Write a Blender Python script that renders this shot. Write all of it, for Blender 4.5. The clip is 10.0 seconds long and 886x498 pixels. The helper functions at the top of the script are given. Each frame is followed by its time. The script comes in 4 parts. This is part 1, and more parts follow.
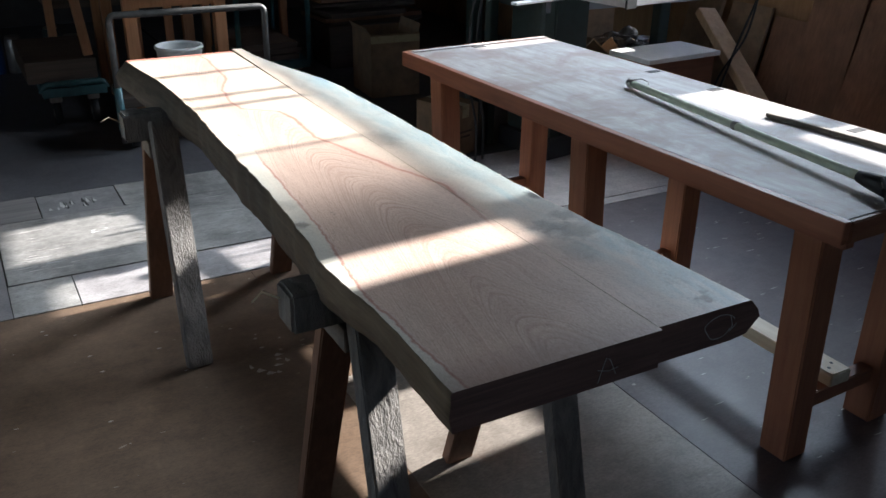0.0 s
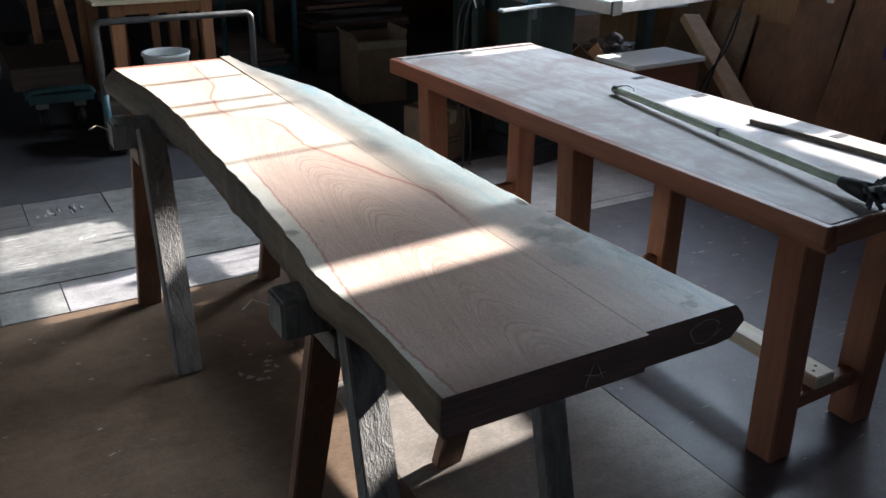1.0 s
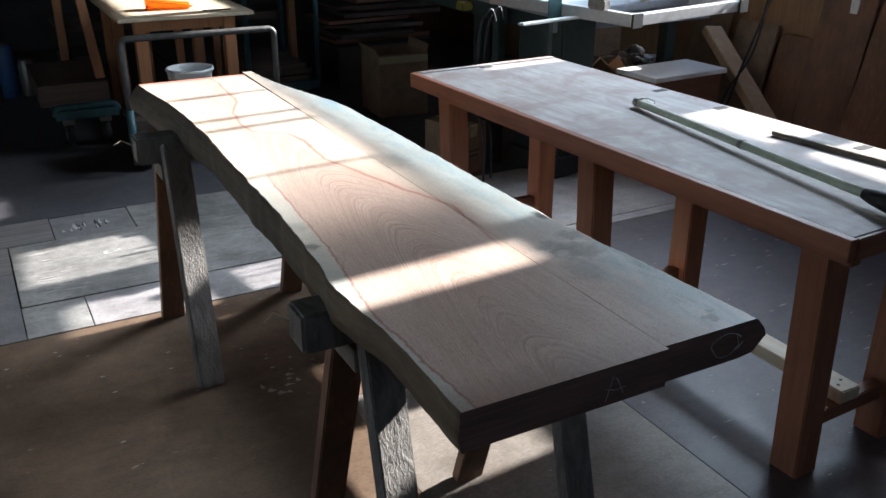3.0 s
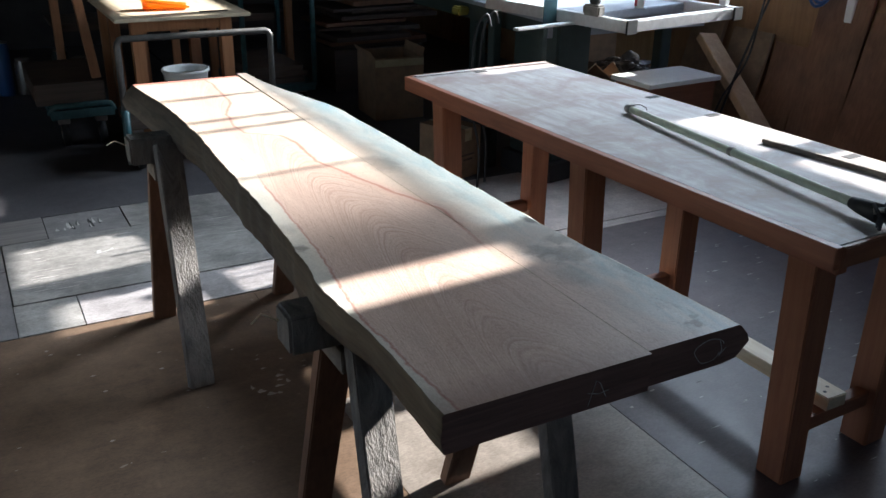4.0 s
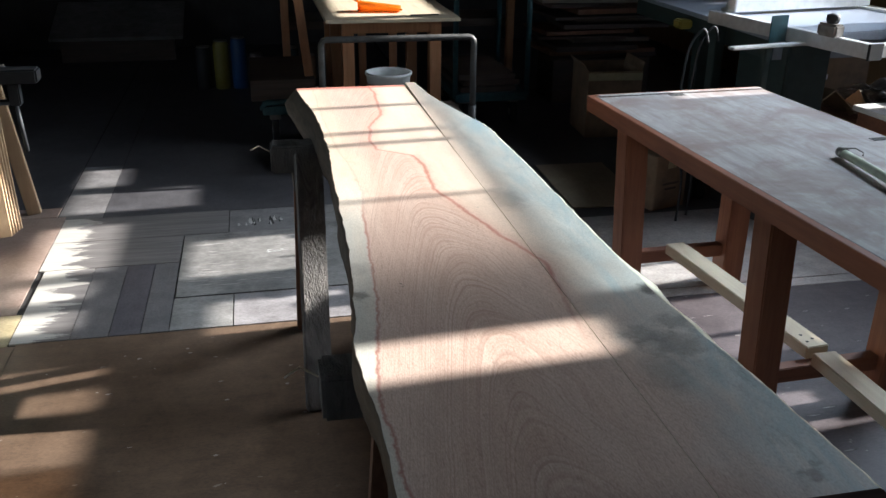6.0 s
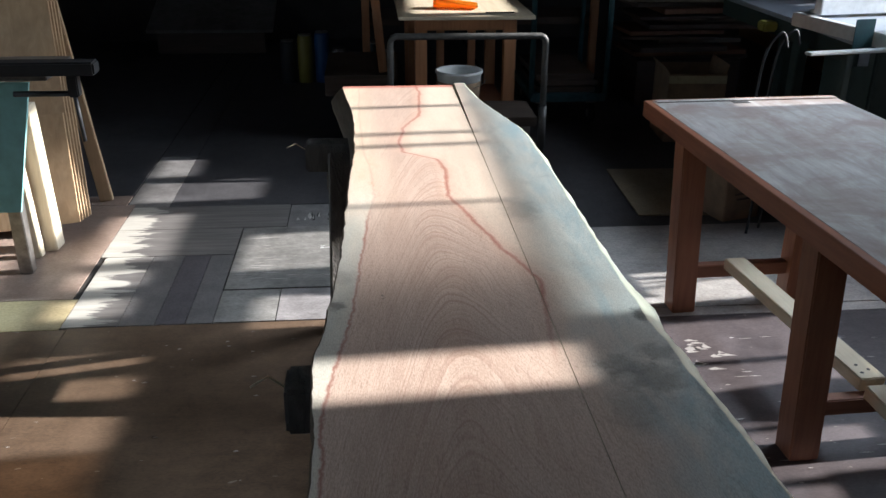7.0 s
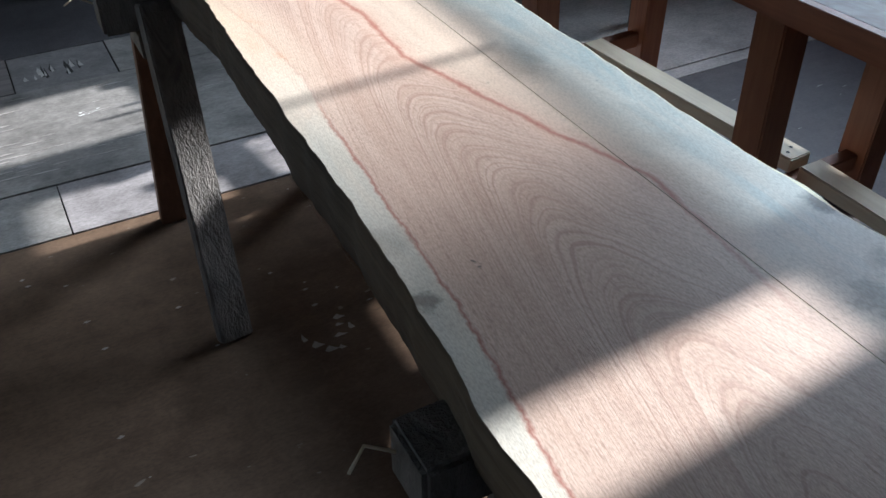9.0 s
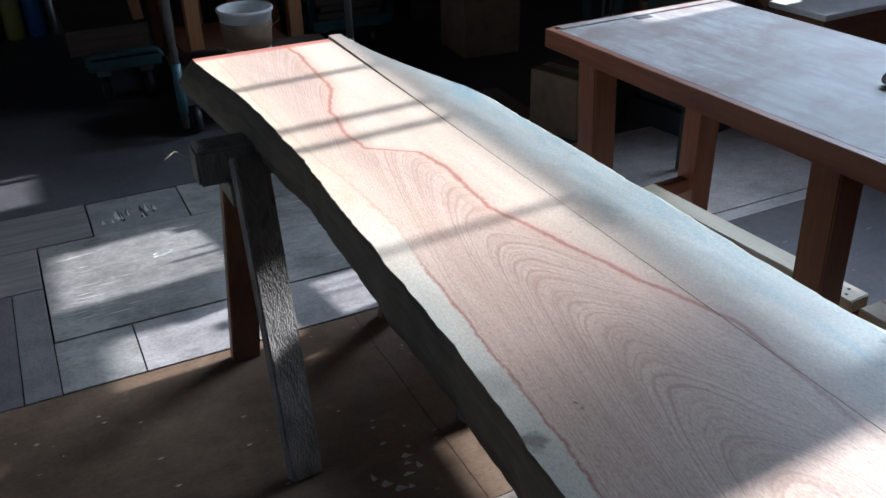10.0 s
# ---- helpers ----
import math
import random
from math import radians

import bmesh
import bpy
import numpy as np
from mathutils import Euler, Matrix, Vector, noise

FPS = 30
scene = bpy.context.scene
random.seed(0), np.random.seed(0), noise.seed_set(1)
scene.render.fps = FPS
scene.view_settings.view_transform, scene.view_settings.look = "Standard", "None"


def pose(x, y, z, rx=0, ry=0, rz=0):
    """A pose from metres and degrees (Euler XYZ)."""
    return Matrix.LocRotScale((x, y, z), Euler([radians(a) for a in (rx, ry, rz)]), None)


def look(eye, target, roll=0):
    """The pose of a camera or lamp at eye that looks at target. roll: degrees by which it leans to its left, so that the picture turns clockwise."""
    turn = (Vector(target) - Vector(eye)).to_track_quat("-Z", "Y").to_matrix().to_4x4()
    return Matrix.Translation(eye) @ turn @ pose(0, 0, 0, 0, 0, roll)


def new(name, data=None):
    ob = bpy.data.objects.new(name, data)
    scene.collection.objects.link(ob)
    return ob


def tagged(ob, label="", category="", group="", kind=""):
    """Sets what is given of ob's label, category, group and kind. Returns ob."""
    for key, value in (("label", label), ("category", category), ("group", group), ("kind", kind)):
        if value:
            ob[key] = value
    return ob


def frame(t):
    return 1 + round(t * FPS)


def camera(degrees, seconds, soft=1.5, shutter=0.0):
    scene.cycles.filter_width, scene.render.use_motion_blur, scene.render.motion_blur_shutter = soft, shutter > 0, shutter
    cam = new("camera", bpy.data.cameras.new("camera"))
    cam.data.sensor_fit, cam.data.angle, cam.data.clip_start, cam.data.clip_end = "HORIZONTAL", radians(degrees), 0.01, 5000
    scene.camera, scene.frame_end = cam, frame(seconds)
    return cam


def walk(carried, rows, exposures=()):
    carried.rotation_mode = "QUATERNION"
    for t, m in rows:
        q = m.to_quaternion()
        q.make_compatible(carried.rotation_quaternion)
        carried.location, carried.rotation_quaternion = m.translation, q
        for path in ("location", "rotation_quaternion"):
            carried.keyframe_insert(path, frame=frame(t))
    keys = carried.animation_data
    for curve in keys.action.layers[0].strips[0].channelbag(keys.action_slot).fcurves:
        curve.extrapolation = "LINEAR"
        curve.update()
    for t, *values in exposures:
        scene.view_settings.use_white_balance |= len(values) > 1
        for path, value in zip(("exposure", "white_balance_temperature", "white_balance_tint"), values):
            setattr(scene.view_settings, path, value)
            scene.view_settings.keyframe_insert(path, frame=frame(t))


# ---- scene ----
cam = camera(53.4, 10.0)
PATH = [
    (0, (-0.854, -1.558, 1.459), (0.035, 0.031, 0.631), 0.9),
    (0.5, (-0.857, -1.56, 1.465), (0.023, 0.043, 0.655), 0.4),
    (1, (-0.863, -1.568, 1.469), (0.053, 0.011, 0.651), 1.0),
    (1.5, (-0.866, -1.57, 1.47), (0.027, 0.028, 0.665), 0.5),
    (2, (-0.861, -1.569, 1.472), (0.006, 0.05, 0.681), -0.3),
    (3.5, (-0.86, -1.577, 1.473), (0.027, 0.032, 0.682), 0.6),
    (4, (-0.851, -1.589, 1.477), (0.035, 0.023, 0.692), 1.0),
    (4.5, (-0.78, -1.613, 1.463), (0.005, 0.056, 0.689), 0.8),
    (5, (-0.686, -1.568, 1.455), (-0.043, 0.142, 0.642), -0.4),
    (5.2, (-0.66, -1.51, 1.447), (-0.058, 0.208, 0.619), 0.6),
    (5.5, (-0.613, -1.44, 1.443), (0.009, 0.259, 0.591), 4.2),
    (5.8, (-0.538, -1.408, 1.451), (0.006, 0.327, 0.618), 2.2),
    (6, (-0.479, -1.412, 1.454), (-0.097, 0.389, 0.673), 0.6),
    (6.2, (-0.4, -1.415, 1.464), (-0.157, 0.418, 0.702), -0.0),
    (7.5, (-0.27, -1.238, 1.44), (-0.119, 0.546, 0.549), 0.5),
    (8, (-0.308, -0.98, 1.389), (-0.108, 0.674, 0.284), 1.5),
    (8.2, (-0.333, -0.88, 1.389), (-0.088, 0.734, 0.234), 1.7),
    (8.5, (-0.401, -0.776, 1.387), (-0.015, 0.776, 0.185), 1.3),
    (8.7, (-0.51, -0.716, 1.379), (0.053, 0.756, 0.149), 0.8),
    (9, (-0.641, -0.689, 1.402), (0.101, 0.698, 0.166), -0.1),
    (9.5, (-0.71, -0.694, 1.42), (0.114, 0.736, 0.29), -0.7),
    (10, (-0.735, -0.697, 1.448), (0.02, 0.876, 0.47), -1.3),
]
walk(cam, [(t, look(eye, target, roll)) for t, eye, target, roll in PATH],
     exposures=((0, 2.13, 6300, 10), (4.5, 2.13, 6300, 10), (5.5, 1.86, 6350, 10), (6.2, 1.62, 6350, 10), (7.5, 1.42, 6350, 10), (8.5, 1.42, 6350, 10), (9, 1.34, 6000, 10), (10, 1.46, 5750, 10)))

# ---- light ----
SUN_SLOPE, SUN_RISE = 0.07, 0.466          # per metre towards the east wall: metres north, metres up
world = bpy.data.worlds.new("world")
scene.world = world
world.use_nodes = True
wn = world.node_tree.nodes
sky = wn.new("ShaderNodeTexSky")
sky.sky_type = 'NISHITA'
sky.sun_disc = False
sky.sun_elevation = radians(25)
sky.sun_rotation = radians(86)
wn["Background"].inputs[1].default_value = 0.12
world.node_tree.links.new(sky.outputs[0], wn["Background"].inputs[0])

sun_data = bpy.data.lights.new("sun", "SUN")
sun_data.energy = 5.0
sun_data.angle = radians(0.6)
sun_data.color = (1.0, 0.985, 0.955)
sun = new("sun", sun_data)
sun.matrix_world = look((12, 12 * SUN_SLOPE, 12 * SUN_RISE), (0, 0, 0))


def window_light(name, centre, size, power, target, colour=(0.72, 0.86, 1.0), spread=180):
    d = bpy.data.lights.new(name, "AREA")
    d.shape, d.size, d.size_y, d.energy, d.color = 'RECTANGLE', size[0], size[1], power, colour
    d.spread = radians(spread)
    ob = new(name, d)
    ob.matrix_world = look(centre, target)
    return ob


window_light("sky_light_east", (3.26, 1.8, 1.70), (1.6, 0.4), 3.0, (0.4, 1.5, 0.6), spread=66)
window_light("sky_light_east", (3.26, 1.9, 2.62), (2.0, 0.5), 8.0, (0.1, 1.4, 0.5), spread=62)
window_light("sky_light_west", (-4.06, 1.0, 1.5), (2.0, 1.0), 2.6, (-0.6, 0.3, 0.0), (0.84, 0.92, 1.0))
# added weak fill for the dark end faces; no window is known there
window_light("fill_light_south", (-0.3, -3.96, 1.7), (1.8, 0.8), 0.45, (0.0, 0.0, 0.4), (0.92, 0.95, 1.0))


# ---- materials ----
def mat(name, rough=0.6, metal=0.0):
    m = bpy.data.materials.new(name)
    m.use_nodes = True
    b = m.node_tree.nodes["Principled BSDF"]
    b.inputs["Roughness"].default_value = rough
    b.inputs["Metallic"].default_value = metal
    return m, m.node_tree.nodes, m.node_tree.links, b


def ramp(nodes, stops):
    r = nodes.new("ShaderNodeValToRGB")
    el = r.color_ramp.elements
    while len(el) < len(stops):
        el.new(0.5)
    for e, (p, c) in zip(el, stops):
        e.position, e.color = p, (*c, 1)
    return r


def coords(nodes, links, scale, kind="Object", turn=(0, 0, 0)):
    tc = nodes.new("ShaderNodeTexCoord")
    mp = nodes.new("ShaderNodeMapping")
    mp.inputs["Scale"].default_value = scale
    mp.inputs["Rotation"].default_value = [radians(a) for a in turn]
    links.new(tc.outputs[kind], mp.inputs["Vector"])
    return mp


def noise_tex(nodes, links, vec, scale, detail=4, rough=0.55, distort=0.0):
    n = nodes.new("ShaderNodeTexNoise")
    n.inputs["Scale"].default_value = scale
    n.inputs["Detail"].default_value = detail
    n.inputs["Roughness"].default_value = rough
    n.inputs["Distortion"].default_value = distort
    links.new(vec.outputs[0], n.inputs["Vector"])
    return n


def mix(nodes, links, fac, a, b, kind='MIX'):
    m = nodes.new("ShaderNodeMix")
    m.data_type, m.blend_type = 'RGBA', kind
    for value, socket in ((fac, m.inputs[0]), (a, m.inputs[6]), (b, m.inputs[7])):
        if isinstance(value, (int, float)):
            socket.default_value = value
        elif isinstance(value, tuple):
            socket.default_value = (*value, 1)
        else:
            links.new(value, socket)
    return m.outputs[2]


def maths(nodes, links, op, a, b=0.0, c=0.0, clamp=False):
    m = nodes.new("ShaderNodeMath")
    m.operation, m.use_clamp = op, clamp
    for value, socket in zip((a, b, c), m.inputs):
        if isinstance(value, (int, float)):
            socket.default_value = value
        else:
            links.new(value, socket)
    return m.outputs[0]


def bump(nodes, links, bsdf, height, strength=0.3, distance=0.002):
    b = nodes.new("ShaderNodeBump")
    b.inputs["Strength"].default_value = strength
    b.inputs["Distance"].default_value = distance
    links.new(height, b.inputs["Height"])
    links.new(b.outputs[0], bsdf.inputs["Normal"])


def wood(name, dark, light, along="y", rough=0.6, grain=60.0, stain=0.35, relief=0.25, dirt=(0.05, 0.04, 0.035), spread=0.12):
    """Sawn wood: long grain, blotches and a little dirt; each object a little lighter or darker."""
    m, n, l, b = mat(name, rough)
    sc = {"x": (0.06, 1, 1), "y": (1, 0.06, 1), "z": (1, 1, 0.06)}[along]
    v = coords(n, l, sc)
    g = noise_tex(n, l, v, grain, 6, 0.65, 0.6)
    r = ramp(n, ((0.25, dark), (0.75, light)))
    l.new(g.outputs[0], r.inputs[0])
    v2 = coords(n, l, (1, 1, 1))
    blot = noise_tex(n, l, v2, 5.0, 5, 0.6)
    br = ramp(n, ((0.45, (0, 0, 0)), (0.75, (stain, stain, stain))))
    l.new(blot.outputs[0], br.inputs[0])
    c = mix(n, l, br.outputs[0], r.outputs[0], dirt)
    info = n.new("ShaderNodeObjectInfo")
    k = maths(n, l, 'MULTIPLY_ADD', info.outputs["Random"], spread * 2, 1 - spread)
    hsv = n.new("ShaderNodeHueSaturation")
    l.new(c, hsv.inputs["Color"])
    l.new(k, hsv.inputs["Value"])
    l.new(hsv.outputs[0], b.inputs["Base Color"])
    rr = maths(n, l, 'MULTIPLY_ADD', blot.outputs[0], 0.3, rough - 0.15)
    l.new(rr, b.inputs["Roughness"])
    bump(n, l, b, g.outputs[0], relief, 0.002)
    return m


def plain(name, colour, rough=0.5, metal=0.0, scale=20.0, vary=0.25, relief=0.1):
    m, n, l, b = mat(name, rough, metal)
    v = coords(n, l, (1, 1, 1))
    t = noise_tex(n, l, v, scale, 5, 0.6)
    lo = tuple(c * (1 - vary) for c in colour)
    hi = tuple(min(1, c * (1 + vary)) for c in colour)
    r = ramp(n, ((0.3, lo), (0.7, hi)))
    l.new(t.outputs[0], r.inputs[0])
    l.new(r.outputs[0], b.inputs["Base Color"])
    l.new(maths(n, l, 'MULTIPLY_ADD', t.outputs[0], 0.3, max(0.05, rough - 0.15)), b.inputs["Roughness"])
    bump(n, l, b, t.outputs[0], relief, 0.002)
    return m


def along_slab(nodes, links, y, points):
    """A value that changes along the slab, by a few (place, value) points."""
    f = nodes.new("ShaderNodeFloatCurve")
    links.new(maths(nodes, links, 'MULTIPLY_ADD', y, 1 / 2.35, 0.75 / 2.35), f.inputs["Value"])
    cu = f.mapping.curves[0]
    while len(cu.points) < len(points):
        cu.points.new(0.5, 0.5)
    for p, (place, value) in zip(cu.points, points):
        p.location = ((place + 0.75) / 2.35, (value + 0.4) / 0.6)
        p.handle_type = 'VECTOR'
    f.mapping.update()
    return maths(nodes, links, 'MULTIPLY_ADD', f.outputs[0], 0.6, -0.4)


def slab_wood():
    """Planed live-edge wood: pink heartwood with cathedral figure between red growth lines, cream and blue-grey sapwood."""
    m, n, l, b = mat("slab_wood", 0.5)
    tc = n.new("ShaderNodeTexCoord")
    sep = n.new("ShaderNodeSeparateXYZ")
    l.new(tc.outputs["Object"], sep.inputs[0])
    x, y = sep.outputs[0], sep.outputs[1]
    v1 = coords(n, l, (1, 1, 1))
    wob = noise_tex(n, l, v1, 9.0, 3, 0.5)
    sway = noise_tex(n, l, v1, 5.0, 1.5, 0.45)
    wob2 = noise_tex(n, l, v1, 45.0, 3, 0.6)
    wx = maths(n, l, 'MULTIPLY_ADD', wob.outputs[0], 0.05, -0.025)
    wx = maths(n, l, 'ADD', wx, maths(n, l, 'MULTIPLY_ADD', wob2.outputs[0], 0.012, -0.006))
    # cathedral figure: nested arches, steep on one side, that open towards the near end
    axis = maths(n, l, 'MULTIPLY_ADD', y, 0.02, -0.168)
    off = maths(n, l, 'ADD', maths(n, l, 'SUBTRACT', x, axis), maths(n, l, 'MULTIPLY_ADD', sway.outputs[0], 0.04, -0.02))
    arm = maths(n, l, 'SQRT', maths(n, l, 'MULTIPLY_ADD', off, off, 0.0024))
    s = maths(n, l, 'MULTIPLY_ADD', arm, 4.4, y)
    s = maths(n, l, 'MULTIPLY_ADD', off, -1.6, s)
    s = maths(n, l, 'MULTIPLY_ADD', sway.outputs[0], 0.16, s)
    s = maths(n, l, 'MULTIPLY_ADD', wob2.outputs[0], 0.014, s)
    rings = n.new("ShaderNodeTexNoise")
    rings.noise_dimensions = '1D'
    rings.inputs["Scale"].default_value = 68.0
    rings.inputs["Detail"].default_value = 3.5
    rings.inputs["Roughness"].default_value = 0.6
    l.new(s, rings.inputs["W"])
    fine = coords(n, l, (1, 0.05, 1))
    pores = noise_tex(n, l, coords(n, l, (1, 0.12, 1)), 420.0, 3, 0.6)
    streak = noise_tex(n, l, fine, 55.0, 5, 0.6, 0.4)
    lr = ramp(n, ((0.46, (0, 0, 0)), (0.68, (1, 1, 1))))
    l.new(rings.outputs[0], lr.inputs[0])
    mask = noise_tex(n, l, v1, 3.0, 2, 0.5)
    line = maths(n, l, 'MULTIPLY', lr.outputs[0], maths(n, l, 'MULTIPLY_ADD', mask.outputs[0], 1.5, 0.05, True))
    heart = mix(n, l, streak.outputs[0], (0.50, 0.348, 0.27), (0.735, 0.58, 0.485))
    near_axis = maths(n, l, 'SUBTRACT', 1.0, maths(n, l, 'MULTIPLY', maths(n, l, 'ABSOLUTE', off), 6.5), 0, True)
    line = maths(n, l, 'MULTIPLY', line, maths(n, l, 'MULTIPLY_ADD', near_axis, 0.62, 0.38))
    heart = mix(n, l, maths(n, l, 'MULTIPLY', line, 0.70), heart, (0.35, 0.20, 0.15))
    broad = n.new("ShaderNodeTexNoise")
    broad.noise_dimensions = '1D'
    broad.inputs["Scale"].default_value = 15.0
    broad.inputs["Detail"].default_value = 2.0
    l.new(s, broad.inputs["W"])
    br = ramp(n, ((0.40, (0, 0, 0)), (0.62, (1, 1, 1))))
    l.new(broad.outputs[0], br.inputs[0])
    heart = mix(n, l, maths(n, l, 'MULTIPLY', maths(n, l, 'MULTIPLY', br.outputs[0], near_axis), 0.38), heart, (0.44, 0.28, 0.21))
    pr = ramp(n, ((0.55, (0, 0, 0)), (0.72, (1, 1, 1))))
    l.new(pores.outputs[0], pr.inputs[0])
    heart = mix(n, l, maths(n, l, 'MULTIPLY', pr.outputs[0], 0.55), heart, (0.33, 0.21, 0.16))
    sap_l = mix(n, l, streak.outputs[0], (0.58, 0.52, 0.43), (0.74, 0.69, 0.60))
    sap_r = mix(n, l, streak.outputs[0], (0.64, 0.60, 0.53), (0.80, 0.77, 0.70))
    blue = noise_tex(n, l, coords(n, l, (1, 0.22, 1)), 15.0, 5, 0.65, 0.6)
    bl = ramp(n, ((0.42, (0, 0, 0)), (0.62, (1, 1, 1))))
    l.new(blue.outputs[0], bl.inputs[0])
    sap_r = mix(n, l, maths(n, l, 'MULTIPLY', bl.outputs[0], 0.9), sap_r, (0.43, 0.53, 0.535))
    stain = noise_tex(n, l, coords(n, l, (1, 0.35, 1)), 11.0, 6, 0.7, 1.0)
    st = ramp(n, ((0.54, (0, 0, 0)), (0.70, (1, 1, 1))))
    l.new(stain.outputs[0], st.inputs[0])
    sap_r = mix(n, l, maths(n, l, 'MULTIPLY', st.outputs[0], 0.65), sap_r, (0.20, 0.22, 0.21))
    sap_l = mix(n, l, maths(n, l, 'MULTIPLY', bl.outputs[0], 0.35), sap_l, (0.44, 0.48, 0.46))
    # growth boundaries, as distance across for the place along the slab
    xr = along_slab(n, l, y, ((-0.75, 0.02), (-0.30, -0.02), (-0.12, -0.002), (-0.01, 0.008), (0.126, -0.037), (0.25, -0.065), (0.364, -0.096), (0.426, -0.112), (0.60, -0.103), (0.685, -0.115), (0.752, -0.195), (0.828, -0.202), (0.975, -0.186), (1.112, -0.135), (1.366, -0.12), (1.6, -0.131)))
    xl = along_slab(n, l, y, ((-0.75, -0.34), (-0.53, -0.345), (-0.395, -0.351), (-0.292, -0.337), (-0.197, -0.322), (0.0, -0.305), (0.24, -0.291), (0.43, -0.272), (0.6, -0.277), (0.76, -0.294), (1.05, -0.306), (1.6, -0.31)))
    xw = maths(n, l, 'ADD', x, maths(n, l, 'MULTIPLY', wx, 0.25))
    rough_line = noise_tex(n, l, coords(n, l, (1, 0.6, 1)), 90.0, 3, 0.6)
    xw = maths(n, l, 'ADD', xw, maths(n, l, 'MULTIPLY_ADD', rough_line.outputs[0], 0.013, -0.0065))
    dr = maths(n, l, 'SUBTRACT', xw, xr)
    dl = maths(n, l, 'SUBTRACT', xl, xw)

    def band(d, width):
        return maths(n, l, 'SUBTRACT', 1.0, maths(n, l, 'DIVIDE', maths(n, l, 'ABSOLUTE', d), width), 0, True)

    def side(d, width):
        return maths(n, l, 'MULTIPLY_ADD', d, 1 / width, 0.5, True)
    c = mix(n, l, maths(n, l, 'MULTIPLY', side(dl, 0.012), maths(n, l, 'MULTIPLY_ADD', y, -2.2, 1.55, True)), heart, sap_l)
    c = mix(n, l, maths(n, l, 'MULTIPLY', side(maths(n, l, 'ADD', dl, 0.02), 0.09), maths(n, l, 'MULTIPLY_ADD', y, 2.2, -0.55, True)), c, mix(n, l, streak.outputs[0], (0.62, 0.47, 0.34), (0.74, 0.62, 0.48)))
    shift = maths(n, l, 'ADD', x, maths(n, l, 'MULTIPLY_ADD', wob.outputs[0], 0.12, -0.09))
    far_sap = maths(n, l, 'MULTIPLY_ADD', y, 1.6, 0.85, True)
    cream = mix(n, l, streak.outputs[0], (0.60, 0.47, 0.37), (0.74, 0.62, 0.50))
    c = mix(n, l, maths(n, l, 'MULTIPLY', maths(n, l, 'MULTIPLY', side(dr, 0.05), 0.75), far_sap), c, cream)
    c = mix(n, l, maths(n, l, 'MULTIPLY', side(maths(n, l, 'ADD', shift, -0.05), 0.12), 0.95), c, sap_r)
    fade = maths(n, l, 'MULTIPLY_ADD', y, 3.5, 1.15, True)
    fade_l = maths(n, l, 'MULTIPLY_ADD', y, -5.0, 2.2, True)
    fade_l = maths(n, l, 'MAXIMUM', fade_l, 0.3)
    c = mix(n, l, maths(n, l, 'MULTIPLY', maths(n, l, 'MULTIPLY', band(dr, 0.0068), fade), 1.0), c, (0.33, 0.105, 0.075))
    c = mix(n, l, maths(n, l, 'MULTIPLY', maths(n, l, 'MULTIPLY', band(dl, 0.0042), fade_l), 0.85), c, (0.35, 0.12, 0.085))
    glow = maths(n, l, 'MULTIPLY', maths(n, l, 'MULTIPLY', band(dr, 0.035), 0.3), fade)
    c = mix(n, l, glow, c, (0.58, 0.32, 0.24))
    warm = noise_tex(n, l, coords(n, l, (1, 0.5, 1)), 16.0, 4, 0.6, 0.8)
    wr = ramp(n, ((0.55, (0, 0, 0)), (0.72, (1, 1, 1))))
    l.new(warm.outputs[0], wr.inputs[0])
    wm = maths(n, l, 'MULTIPLY', maths(n, l, 'MULTIPLY', band(dl, 0.05), maths(n, l, 'MULTIPLY_ADD', y, 4.0, -1.0, True)), wr.outputs[0])
    c = mix(n, l, maths(n, l, 'MULTIPLY', wm, 0.6), c, (0.62, 0.30, 0.17))
    # dark knots and spots near the edges
    spots = noise_tex(n, l, v1, 28.0, 4, 0.7)
    sp = ramp(n, ((0.70, (0, 0, 0)), (0.78, (1, 1, 1))))
    l.new(spots.outputs[0], sp.inputs[0])
    edge = maths(n, l, 'ADD', side(dr, 0.08), side(dl, 0.03), 0, True)
    c = mix(n, l, maths(n, l, 'MULTIPLY', maths(n, l, 'MULTIPLY', sp.outputs[0], edge), 0.6), c, (0.13, 0.15, 0.13))
    for kx, ky, size, wide, dark in ((0.148, -0.151, 0.030, 1.6, 0.85), (-0.342, -0.087, 0.024, 1.2, 0.7), (0.135, -0.661, 0.020, 1.0, 0.6), (0.030, 0.33, 0.085, 1.7, 0.42), (-0.335, 0.02, 0.03, 0.8, 0.25), (0.06, -0.42, 0.06, 1.2, 0.35), (0.11, -0.34, 0.045, 0.8, 0.5), (0.14, -0.27, 0.035, 0.9, 0.45), (0.075, -0.30, 0.03, 0.6, 0.4), (-0.263, -0.065, 0.006, 1.0, 0.9)):
        ddx = maths(n, l, 'MULTIPLY', maths(n, l, 'ADD', x, -kx), wide)
        ddy = maths(n, l, 'ADD', y, -ky)
        rr = maths(n, l, 'SQRT', maths(n, l, 'ADD', maths(n, l, 'MULTIPLY', ddx, ddx), maths(n, l, 'MULTIPLY', ddy, ddy)))
        rr = maths(n, l, 'ADD', rr, maths(n, l, 'MULTIPLY_ADD', wob2.outputs[0], 0.06, -0.03))
        k = maths(n, l, 'MULTIPLY', maths(n, l, 'SUBTRACT', 1.0, maths(n, l, 'DIVIDE', rr, size)), 1.8, 0, True)
